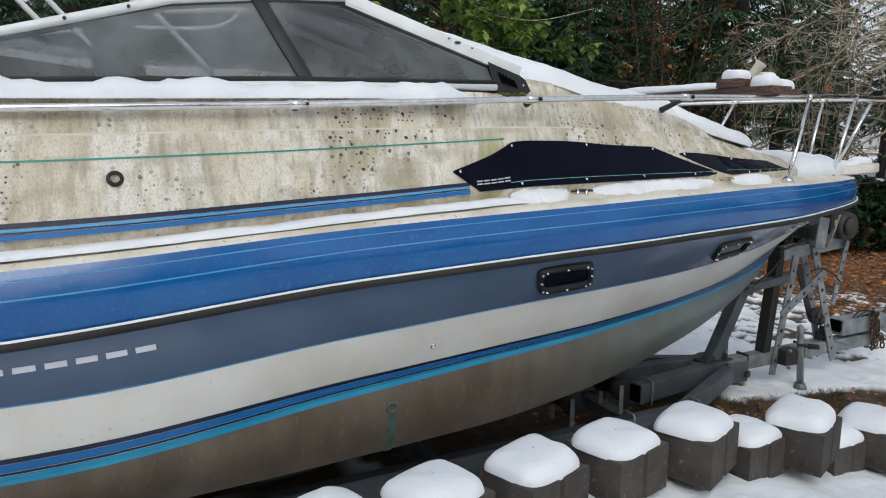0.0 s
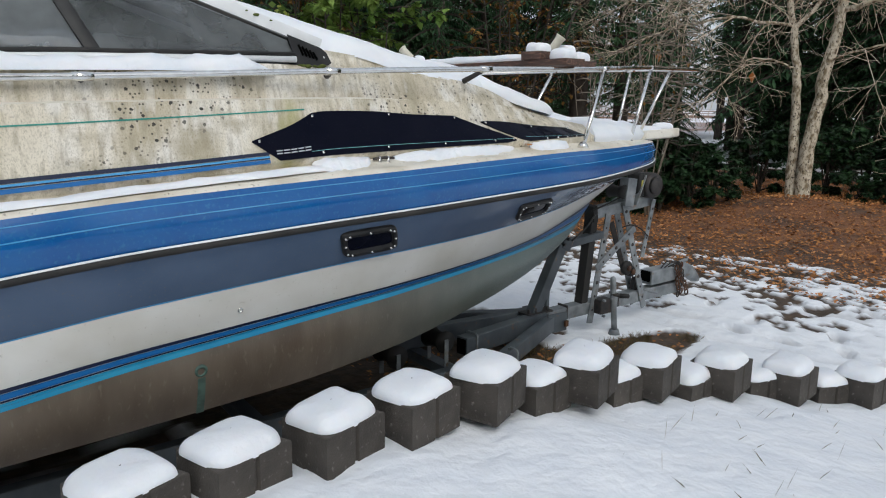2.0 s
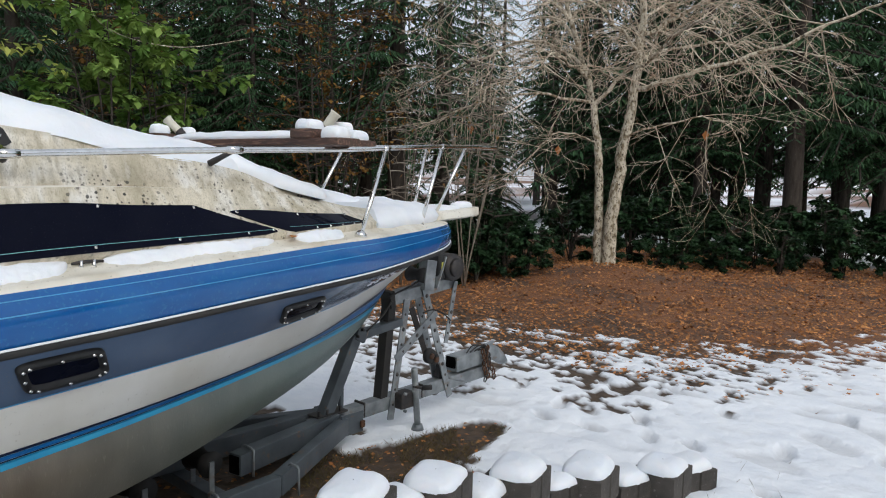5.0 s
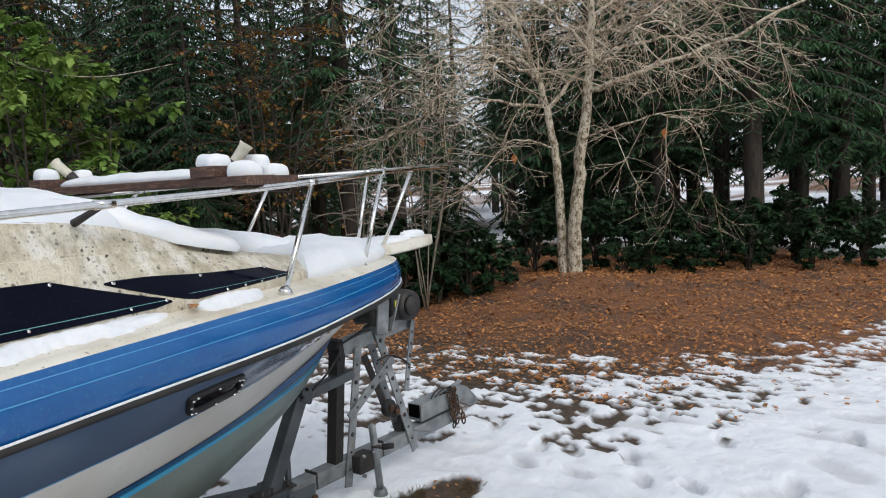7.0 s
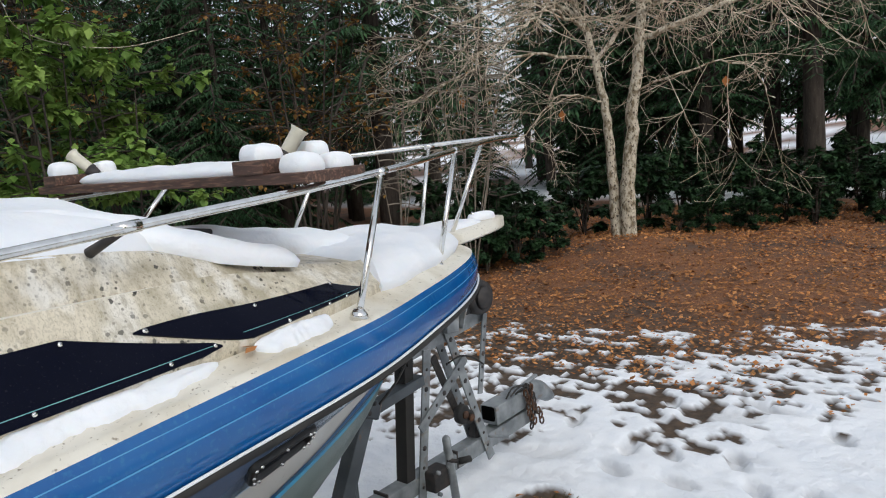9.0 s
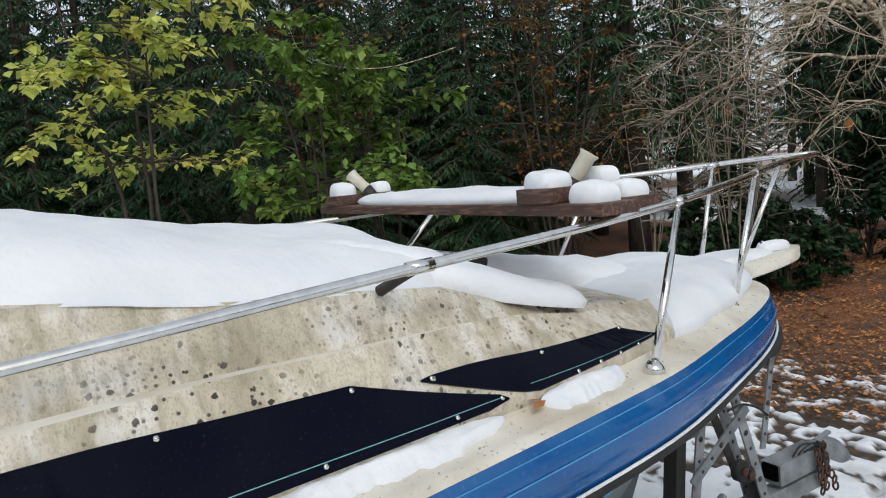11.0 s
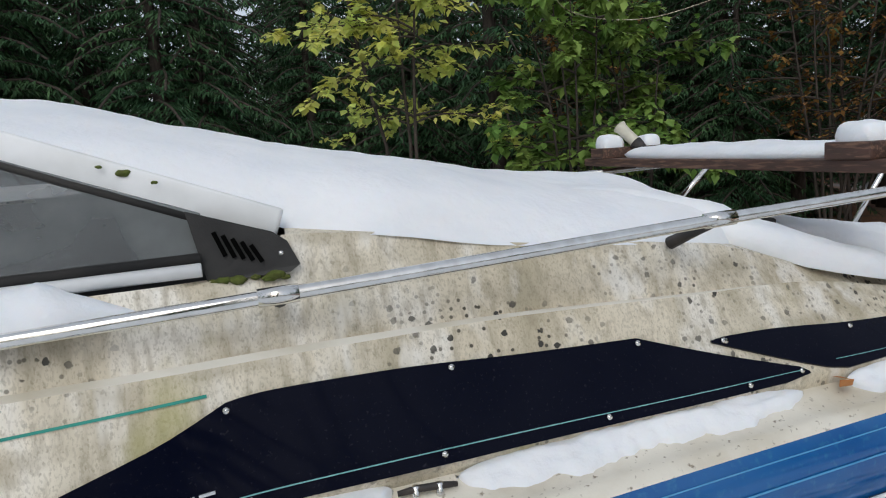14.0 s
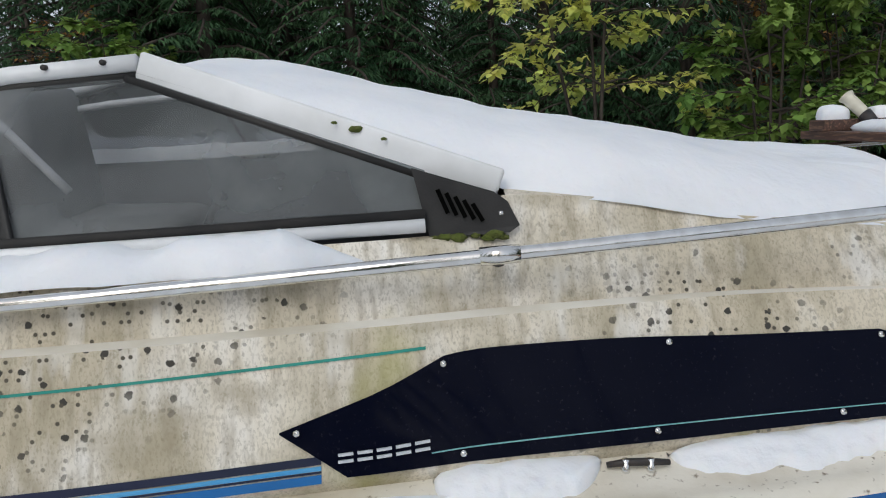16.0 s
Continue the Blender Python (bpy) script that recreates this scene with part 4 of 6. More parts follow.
def ground_material():
    m = bpy.data.materials.new("ground")
    m.use_nodes = True
    n, l = m.node_tree.nodes, m.node_tree.links
    b = n["Principled BSDF"]
    b.inputs["Roughness"].default_value = 0.85
    at = n.new("ShaderNodeAttribute")
    at.attribute_name = "snow_cover_and_dent_shade"
    co = n.new("ShaderNodeTexCoord").outputs["Object"]

    def ns(scale, detail=5):
        x = n.new("ShaderNodeTexNoise")
        x.inputs["Scale"].default_value, x.inputs["Detail"].default_value = scale, detail
        l.new(co, x.inputs["Vector"])
        return x.outputs["Fac"]

    def mix(fac, a, c):
        x = n.new("ShaderNodeMix")
        x.data_type = "RGBA"
        l.new(fac, x.inputs["Factor"])
        for k, s in (("A", a), ("B", c)):
            if isinstance(s, tuple):
                x.inputs[k].default_value = (*s, 1)
            else:
                l.new(s, x.inputs[k])
        return x.outputs["Result"]

    def ramp(v, lo, hi):
        r = n.new("ShaderNodeMapRange")
        r.inputs["From Min"].default_value, r.inputs["From Max"].default_value = lo, hi
        l.new(v, r.inputs["Value"])
        return r.outputs[0]
    vor = n.new("ShaderNodeTexVoronoi")
    vor.inputs["Scale"].default_value = 34
    l.new(co, vor.inputs["Vector"])
    leafy = mix(ramp(vor.outputs["Distance"], 0.1, 0.6), (0.30, 0.12, 0.046), (0.13, 0.056, 0.028))
    leafy = mix(ramp(ns(48), 0.45, 0.65), leafy, (0.27, 0.125, 0.055))
    soil = mix(ramp(ns(12), 0.4, 0.65), (0.055, 0.038, 0.026), (0.10, 0.065, 0.04))
    sep = n.new("ShaderNodeSeparateXYZ")
    l.new(co, sep.inputs[0])
    leafy = mix(ramp(ns(1.3, 4), 0.46, 0.64), leafy, (0.10, 0.058, 0.038))
    far = ramp(sep.outputs["X"], 8.3, 10.2)
    bare = mix(far, soil, leafy)
    snow = mix(ramp(ns(4), 0.4, 0.65), (0.87, 0.885, 0.91), (0.80, 0.825, 0.865))
    l.new(mix(at.outputs["Fac"], bare, snow), b.inputs["Base Color"])
    u = n.new("ShaderNodeBump")
    u.inputs["Strength"].default_value, u.inputs["Distance"].default_value = 0.6, 0.04
    l.new(ns(13), u.inputs["Height"])
    l.new(u.outputs[0], b.inputs["Normal"])
    return m


ground = part("ground", (verts, faces), ground_material())
tagged(ground, "ground with melting snow, bare soil and fallen brown leaves", "ground", kind="structure")
attr = ground.data.attributes.new("snow_cover_and_dent_shade", "FLOAT", "POINT")
attr.data.foreach_set("value", cover)


# ---- snow lying on things ----
def blanket(base, hb0, xa, xb, seed, nx=60, nw=22, rough_edge=0.0):
    """A smooth layer of snow over a crowned deck between xa and xb, hanging a little over the sides."""
    rows = []
    for i in range(nx + 1):
        u = i / nx
        row = []
        for j in range(nw + 1):
            w = -1 + 2 * j / nw
            sgn, aw = (1 if w > 0 else -1), abs(w)
            lim = 1 + rough_edge * (noise.noise((u * 9 + seed, sgn * 3.0, 0.3)) + .6 * noise.noise((u * 31 + seed, sgn * 3.0, 4.3)))
            x = xa + (xb - xa) * u + 0.05 * wave(aw * 3, seed, 1.7) * (1 if u > .5 else -1) * (abs(u - .5) * 2) ** 3
            x = max(min(x, xb + .05), xa - .02)
            half = float(hb0(x)) * lim
            side = math.sqrt(max(0.0, 1 - aw ** 5)) if aw < 1 else 0.0
            endk = math.sqrt(max(0.0, 1 - (abs(u - .5) * 2) ** 14))
            low = float(base(x, w)) - 0.006
            high = float(SNOW_TOP(x)) + 0.05 * (0.16 - w * w) + 0.022 * wave(x, w, 2.2, seed) + 0.012 * wave(x, w, 5, seed) + 0.005 * wave(x, w, 14, seed)
            row.append((x, YC + w * half, low + max(0.0, high - low) * side * endk))
        rows.append(row)
    v, f = grid_data([r[::-1] for r in rows])
    return v, f


def lobe_path(pts, width, height, seed, n=6, lump=0.25, sides=9, tail=0.0):
    """A rounded ridge of snow along a path: wide below, soft on top."""
    P = spline(pts, n)
    rows = []
    N = len(P)
    for i, p in enumerate(P):
        d = (P[min(i + 1, N - 1)] - P[max(i - 1, 0)])
        d.z = 0
        d.normalize()
        s = Vector((-d.y, d.x, 0))
        u = i / (N - 1)
        e = math.sqrt(max(0.0, 1 - abs(2 * u - 1) ** 8))
        if tail:
            e *= min(1.0, .12 + .88 * (1 - u) / tail)
        w = width * e * (1 + 1.8 * lump * noise.noise((p.x * 6 + seed, seed, 0.1)) + lump * noise.noise((p.x * 17, seed, 4.1)))
        h = height * e * (1 + lump * 2.0 * noise.noise((p.x * 5.4, seed * 2.0, 0.7)) + lump * noise.noise((p.x * 16, seed * 2.0, 2.7)))
        rows.append([p + s * (w * math.cos(math.pi * k / (sides - 1))) + Vector((0, 0, h * math.sin(math.pi * k / (sides - 1)) ** 0.8 - 0.006)) for k in range(sides)])
    return grid_data(rows)


def snow_thing(name, data, label, group="snow on the boat"):
    ob = part(name, data, SNOW)
    return tagged(ob, label, "snow", group)


def screen_z(x, w):
    """Windshield and cabin top as one slope."""
    k = (x - 1.02) / 0.78
    up = 2.335 - 0.26 * k + (0.03 + 0.04 * k) * (1 - w * w)
    if x >= 1.95:
        return roof_z(x, w)
    if x <= 1.7:
        return up
    t = step(1.7, 1.95, x)
    return up * (1 - t) + float(roof_z(x, w)) * t


SNOW_TOP = pchip([(1.0, 2.41), (1.3, 2.355), (1.57, 2.287), (2.02, 2.18), (2.47, 2.105), (2.87, 2.05), (3.05, 2.0)])
SNOW_HB = pchip([(1.0, .75), (1.78, .90), (1.95, .93), (2.26, .875), (2.66, .83), (2.84, .77), (3.0, .62), (3.1, .5)])
snow_thing("deck_snow", blanket(screen_z, SNOW_HB, 1.06, 3.02, 2.0, nx=110, nw=44, rough_edge=0.010), "thick white snow blanket over windshield and cabin top")


def side_pts(line, xs, out=0.0, dz=0.0, side=-1):
    return [(x, YC + side * (float(line.hb(x)) + out), float(line.z(x)) + dz) for x in xs]


snow_thing("ledge_snow", lobe_path([(x, YC - 1.03, z) for x, z in ((-1.6, 1.85), (-.6, 1.88), (0, 1.90), (.4, 1.915), (.8, 1.93), (1.1, 1.94), (1.4, 1.945), (1.56, 1.945))], 0.075, 0.062, 3.0, n=10, tail=.14), "lumpy snow on the ledge below the side window")
snow_thing("ledge_snow", lobe_path([(x, YC + 1.04, z) for x, z in ((-1.6, 1.88), (0, 1.92), (.8, 1.95), (1.38, 1.975))], 0.08, 0.07, 4.0, n=10), "lumpy snow on the ledge below the side window")
def deck_drift(x0, x1, v0, h, seed, side):
    """Thin granular snow lying on the sloping side deck, against the cabin foot."""
    rows, n = [], 90
    for i in range(n + 1):
        u = i / n
        x = x0 + (x1 - x0) * u
        e = math.sqrt(max(0.0, 1 - abs(2 * u - 1) ** 5))
        lo = 1.0 - (1.0 - v0) * e * (1 + .35 * noise.noise((x * 5, seed, .2)) + .28 * noise.noise((x * 17, seed, .7)) + .15 * noise.noise((x * 45, seed, .9)))
        hi = 1.0 - .10 * (1 - e) + .02 * noise.noise((x * 20, seed, 3.0))
        row = []
        for k in range(10):
            w = k / 9
            v = lo + (hi - lo) * w
            t = h * e * math.sin(math.pi * min(1, w * .62 + .0)) ** .7 * (1 + .35 * noise.noise((x * 9, w * 2, seed)) + .25 * noise.noise((x * 30, w * 5, seed)))
            row.append(tuple(panel_point(DECK, FOOT, x, v, max(t, 0) + .9 * ledge_profile(v) - .002 * (k == 0), side)))
        rows.append(row)
    v, f = grid_data(rows)
    return v, (f if side > 0 else [q[::-1] for q in f])


for side, seed in ((-1, 5.0), (1, 8.0)):
    mid = [(x, YC + side * (.45 * float(DECK.hb(x)) + .55 * float(FOOT.hb(x))), .45 * float(DECK.z(x)) + .55 * float(FOOT.z(x)) + .006) for x in (-1.5, -.7, 0, .5, 1.0, 1.4, 1.75)]
    snow_thing("side_deck_snow", lobe_path(mid, 0.03, 0.022, seed, n=8), "thin strip of snow along the side deck")
    for x0, x1, v0, h, what in ((1.66, 1.96, .50, .026, "small drift of snow on the side deck"), (2.08, 2.90, .52, .024, "thin drift of snow below the cabin window"), (3.02, 3.36, .46, .028, "drift of snow below the small cabin window")):
        snow_thing("side_deck_snow", deck_drift(x0, x1, v0, h, seed + x0, side), what)


ROUND = ((1.0, 0), (1.03, .25), (.985, .5), (.93, .68), (.85, .8), (.74, .89), (.6, .95), (.45, .98), (.3, 1.0), (.15, 1.01), (.02, 1.02))
DOME = ((1.0, 0), (1.0, .18), (.97, .40), (.91, .60), (.82, .77), (.70, .89), (.55, .96), (.38, .99), (.2, 1.0), (.02, 1.02))


def cap_bm(pts, z0, height, seed, profile=ROUND):
    """A pillow of snow on an outline."""
    c = Vector((sum(p[0] for p in pts) / len(pts), sum(p[1] for p in pts) / len(pts)))
    rows = []
    for k, h in profile:
        rows.append([(c.x + (p[0] - c.x) * k, c.y + (p[1] - c.y) * k, z0 + height * h * (1 + .26 * noise.noise(((c.x + (p[0] - c.x) * k) * 6 + seed, (c.y + (p[1] - c.y) * k) * 6, seed)) + .12 * noise.noise(((c.x + (p[0] - c.x) * k) * 17 + seed, (c.y + (p[1] - c.y) * k) * 17, seed)))) for p in pts + pts[:1]])
    return grid_data(rows)


def oval(cx, cy, rx, ry, n=28, rot=0.0, q=0.75, seed=0.0, rough=0.12):
    pts = []
    for k in range(n):
        a = 2 * math.pi * k / n
        c, s = math.cos(a), math.sin(a)
        x, y = math.copysign(abs(c) ** q, c) * rx, math.copysign(abs(s) ** q, s) * ry
        r = 1 + rough * noise.noise((c * 1.5 + seed, s * 1.5, seed))
        pts.append((cx + (x * math.cos(rot) - y * math.sin(rot)) * r, cy + (x * math.sin(rot) + y * math.cos(rot)) * r))
    return pts


def deck_lump(name, outline, height, seed, label, zf):
    """Snow lying on a sloping deck: a pillow draped over it."""
    v, f = cap_bm(outline, 0.0, height, seed)
    return snow_thing(name, ([(p[0], p[1], p[2] + zf(p[0], p[1])) for p in v], f), label)


def deck_z(x, y):
    w = max(-1, min(1, (y - YC) / max(0.05, float(CABIN.hb(min(x, 4.35))))))
    return float(roof_z(min(x, 4.4), w)) - 0.004


deck_lump("deck_snow", oval(2.98, YC - .58, .44, .15, rot=-0.26, seed=1.0), 0.09, 1.0, "tongue of snow beside the hatch", deck_z)
deck_lump("deck_snow", oval(3.50, YC + .12, .78, .27, rot=-0.16, seed=2.0), 0.11, 2.0, "long snow drift on the foredeck", deck_z)
BOW = [(x, YC - float(DECK.hb(x)) + .10 + .03 * wave(x, 1.0, 5.0)) for x in np.linspace(3.72, 4.70, 14)] + [(4.80, YC - .16), (4.82, YC), (4.80, YC + .16)] + [(x, YC + float(DECK.hb(x)) - .10 - .03 * wave(x, 2.0, 5.0)) for x in np.linspace(4.70, 3.72, 14)]
deck_lump("deck_snow", BOW, 0.135, 3.0, "deep snow on the bow deck", lambda x, y: 1.60)
deck_lump("deck_snow", oval(4.95, YC + .03, .42, .12, seed=4.0), 0.05, 4.0, "snow on the anchor pulpit", lambda x, y: 1.632)
deck_lump("deck_snow", oval(5.36, YC, .11, .05, seed=5.0), 0.045, 5.0, "snow on the bow cleat", lambda x, y: 1.66)

# ---- fishing plank laid across the bow rail ----
plank = thing("fishing_plank", "weathered red-brown plank with two rod holders laid across the bow rail", "plank")
ZP = 2.055


def board(name, x0, y0, x1, y1, w, z, h):
    return part(name, beam_bm((x0, y0, z + h / 2), (x1, y1, z + h / 2), w, h, 0.004, up=(0, 0, 1)), WOOD, plank, smooth=False)


board("board", 3.39, -1.0, 3.36, 1.0, .15, ZP, .036)
board("board", 3.60, -.88, 3.56, .93, .18, ZP, .036)
board("cross_block", 3.30, -.72, 3.66, -.68, .15, ZP + .036, .048)
board("cross_block", 3.28, .84, 3.62, .86, .12, ZP + .036, .048)
for (x, y, dx, dy) in ((3.49, -.69, .06, -.05), (3.45, .76, -.07, .10)):
    a, b = Vector((x, y, ZP + .095)), Vector((x + dx * .75, y + dy * .75, ZP + .180))
    holder = part("rod_holder", tube_data([a, a + (b - a) * .85, b, b - (b - a) * .02, a + (b - a) * .3], [.026, .027, .034, .028, .023], 16, caps=False), PVC, plank, "aged white plastic rod holder")
    part("holder_clamp", tube_data([a - (b - a) * .35, a + (b - a) * .1], [.022, .03], 12), CAST, holder)
for k, (x, y, rx, ry, h, z) in enumerate(((3.48, .08, .155, .70, .052, ZP + .036), (3.37, -.71, .06, .068, .06, ZP + .084), (3.60, -.70, .05, .055, .05, ZP + .084), (3.35, .84, .06, .05, .06, ZP + .084), (3.55, .85, .05, .05, .05, ZP + .084),
                                          (3.40, -.885, .06, .07, .062, ZP + .036), (3.60, -.815, .065, .05, .055, ZP + .036), (3.38, .95, .06, .045, .05, ZP + .036))):
    snow_thing("plank_snow", cap_bm(oval(x, y, rx, ry, seed=k * 3.1, q=.6, rough=.06), z, h, k * 1.7), "pillow of snow on the plank", "snow on the plank")


# ---- boat trailer ----
trailer = thing("boat_trailer", "grey steel boat trailer with winch post and rusty bolts", "trailer")
part("tongue", beam_bm((3.95, 0.03, .195), (5.88, 0.03, .245), .10, .10, .006), GALV, trailer, "galvanised tongue beam", smooth=False)
for x in (4.42, 5.02):
    part("tongue_band", box_bm(.012, .108, .108, .002, pose(x, .03, .153 + .026 * (x - 3.95))), CAST, trailer, smooth=False)
for s in (-1, 1):
    part("frame_rail", beam_bm((4.20, .03 + s * .10, .185), (3.30, .03 + s * .56, .165), .075, .12, .006), PAINTED_STEEL, trailer, "grey painted frame rail", smooth=False)
    part("frame_rail", beam_bm((3.30, .03 + s * .56, .165), (-2.0, .03 + s * .86, .16), .075, .12, .006), PAINTED_STEEL, trailer, "grey painted frame rail", smooth=False)
    part("joint_plate", box_bm(.20, .012, .15, .003, pose(4.22, .03 + s * .145, .115)), PAINTED_STEEL, trailer, "grey joint plate", smooth=False)
    part("side_marker", box_bm(.035, .022, .05, .006, pose(4.30, .03 + s * .165, .15)), RUST, trailer, "small rusty red marker", smooth=False)
    for x in (3.42, 2.9):
        y = .03 + s * (.56 + .03 * (3.3 - x))
        part("u_bolt", tube_data([(x, y - .046, .08), (x, y - .046, .235), (x, y - .03, .245), (x, y + .03, .245), (x, y + .046, .235), (x, y + .046, .08)], .007, 8), GALV, trailer, "steel u-bolt")
part("cross_beam", beam_bm((3.05, -.50, .10), (3.05, .56, .10), .09, .07, .005), PAINTED_STEEL, trailer, smooth=False)
part("cross_beam", beam_bm((1.6, -.68, .20), (1.6, .74, .20), .09, .07, .005), PAINTED_STEEL, trailer, smooth=False)
part("inner_beam", beam_bm((4.14, -.03, .205), (3.26, -.17, .19), .10, .13, .005), PAINTED_STEEL, trailer, "short grey stub beam", smooth=False)
part("beam_end", beam_bm((3.262, -.17, .19), (3.252, -.172, .19), .078, .108, .002), OPENING_SHADE, trailer, smooth=False)
part("u_bolt", tube_data([(3.36, -.215, .10), (3.36, -.215, .262), (3.36, -.19, .27), (3.36, -.12, .27), (3.36, -.10, .262), (3.36, -.10, .10)], .007, 8), GALV, trailer, "steel u-bolt")
part("inner_beam", beam_bm((4.14, .10, .205), (2.6, .13, .21), .09, .13, .005), PAINTED_STEEL, trailer, smooth=False)
for x, y in ((3.02, -.22), (3.02, .2), (2.6, -.3), (2.6, .25)):
    r = part("keel_roller", tube_data([(x, y - .09, .30), (x, y - .03, .30), (x, y + .03, .30), (x, y + .09, .30)], [.075, .055, .055, .075], 16), RUBBER, trailer, "black rubber roller")
    part("roller_bracket", beam_bm((x, y - .1, .14), (x, y - .1, .32), .03, .01, .002), GALV, r, smooth=False)
    part("roller_bracket", beam_bm((x, y + .1, .14), (x, y + .1, .32), .03, .01, .002), GALV, r, smooth=False)
part("bow_guide", beam_bm((4.06, 0, .24), (4.33, 0, .77), .085, .085, .006), PAINTED_STEEL, trailer, "grey slanted bow support", smooth=False)
part("bow_guide", beam_bm((4.34, 0, .765), (4.78, 0, .815), .075, .06, .005), PAINTED_STEEL, trailer, smooth=False)
part("gusset", box_bm(.10, .10, .10, .01, pose(4.345, 0, .735, 0, 25, 0)), PAINTED_STEEL, trailer, "bolted gusset at the bow support", smooth=False)
for d in (-.02, .02):
    part("bolt", tube_data([(4.34 + d, -.065, .80 + d), (4.34 + d, -.048, .80 + d)], .012, 8), CAST, trailer)
part("bow_guide_brace", beam_bm((4.24, .03, .24), (4.24, .03, .46), .03, .03, .003), PAINTED_STEEL, trailer, smooth=False)
part("bolt_plate", box_bm(.26, .12, .014, .003, pose(4.10, .0, .262)), CAST, trailer, smooth=False)
for d in (-.11, -.04, .08):
    part("bolt", tube_data([(4.10 + d, -.04, .26), (4.10 + d, -.04, .31)], .011, 8), CAST, trailer)
part("winch_post", beam_bm((4.62, 0.03, .24), (4.70, 0.03, 1.03), .085, .07, .004), RUBBER, trailer, "black winch post", smooth=False)


def strap(a, b, w=.058, t=.011, holes=8):
    """A perforated galvanised bar; dark discs along it give the shade of its holes."""
    bar = part("perforated_strap", beam_bm(a, b, t, w, .001, up=(1, 0, 0)), GALV, trailer, "galvanised perforated strap", smooth=False)
    a, b = Vector(a), Vector(b)
    for k in range(1, holes):
        p = a + (b - a) * (k / holes)
        part("hole", tube_data([p + Vector((0, -.0075, 0)), p + Vector((0, .0075, 0))], 0.010 if k % 3 else .016, 8), CAST, bar)
    return bar


strap((4.672, -.03, .09), (4.825, -.03, .98), w=.062)
strap((4.70, -.045, .545), (5.14, -.045, .845), holes=6)
strap((5.34, -.03, .13), (5.00, -.03, 1.08), w=.062, holes=10)
strap((5.34, .09, .13), (5.02, .09, 1.08), w=.062, holes=10)
strap((5.26, -.042, .58), (5.365, -.042, 1.07), w=.042, holes=6)
part("diagonal_bar", beam_bm((4.955, .05, .89), (5.14, .05, .47), .012, .05, .002, up=(1, 0, 0)), CAST, trailer, "dark diagonal bar", smooth=False)
part("winch_arm", beam_bm((4.70, 0.03, .99), (5.37, 0.03, 1.06), .10, .09, .005), GALV, trailer, "galvanised winch arm", smooth=False)
part("arm_end", beam_bm((4.66, .03, .985), (4.71, .03, .992), .106, .13, .004), RUBBER, trailer, smooth=False)
part("winch_plate", beam_bm((5.03, -.02, 1.03), (5.06, -.02, 1.26), .09, .11, .006), GALV, trailer, smooth=False)
part("winch_plate", beam_bm((5.10, -.035, 1.04), (5.20, -.035, 1.28), .10, .012, .003), GALV, trailer, smooth=False)
winch = part("winch", tube_data([(5.29, -.10, 1.19), (5.29, -.07, 1.19), (5.29, .10, 1.19), (5.29, .13, 1.19)], [.10, .108, .108, .10], 24), CAST, trailer, "dark winch drum")
part("winch_gear", tube_data([(5.29, -.125, 1.19), (5.29, -.10, 1.19)], [.065, .075], 18), CAST, winch)
part("winch_housing", box_bm(.08, .14, .20, .02, pose(5.17, -.0, 1.10)), BLACK_TRIM, winch)
part("winch_label", box_bm(.022, .004, .07, .001, pose(5.165, -.073, 1.17)), YELLOW_TAPE, winch, "small yellow sticker", smooth=False)
part("bow_roller", tube_data([(4.98, -.05, 1.15), (4.98, 0, 1.15), (4.98, .05, 1.15), (4.98, .10, 1.15)], [.06, .045, .045, .06], 14), RUBBER, trailer, "black bow roller")
part("bow_strap", tube_data(spline([(5.22, .0, 1.2), (4.95, -.02, 1.10), (4.62, -.04, 1.02)], 5), .008, 6), RUBBER, trailer)
part("safety_cable", tube_data(spline([(4.98, -.05, .86), (5.08, -.06, .875), (5.20, -.06, .83), (5.30, -.055, .76)], 5), .006, 6), RUBBER, trailer, "black safety cable")
part("tie_chain", tube_data(spline([(4.62, -.08, 1.0), (4.52, -.08, .9), (4.40, -.05, .80)], 5), .007, 6), CAST, trailer)
for x, z, rr in ((5.085, .505, .06), (5.14, .47, .045)):
    r = part("guide_wheel", tube_data([(x, -.055, z), (x, -.045, z), (x, -.015, z), (x, -.005, z)], [rr * .8, rr, rr, rr * .8], 18), RUBBER, trailer, "small black guide wheel")
    part("hub", tube_data([(x, -.066, z), (x, -.055, z)], .024, 10), RUST, r)
part("pin", tube_data([(5.28, -.07, .30), (5.42, -.11, .25)], .009, 8), GALV, trailer, "loose steel pin")
part("rust_plate", box_bm(.07, .05, .11, .004, pose(5.26, .03, .28, 0, 20, 0)), CAST, trailer, "rusty bracket plate", smooth=False)
coup = part("coupler_box", box_bm(.40, .13, .125, .006, pose(5.62, .03, .315, 0, -2, 0)), GALV, trailer, "galvanised coupler housing", smooth=False)
part("coupler_tongue", joined(tube_data([(5.80, .03, .38), (5.93, .03, .385), (6.0, .03, .36), (6.10, .03, .29), (6.16, .03, .26)], [.07, .072, .065, .05, .025], 12)), GALV, trailer, "coupler nose")
part("coupler_latch", beam_bm((5.84, .03, .45), (5.98, .03, .47), .03, .02, .004), GALV, trailer, "coupler latch lever", smooth=False)
part("socket", box_bm(.012, .10, .095, .01, pose(5.415, .03, .335)), OPENING_SHADE, coup, smooth=False)
rng = random.Random(4)
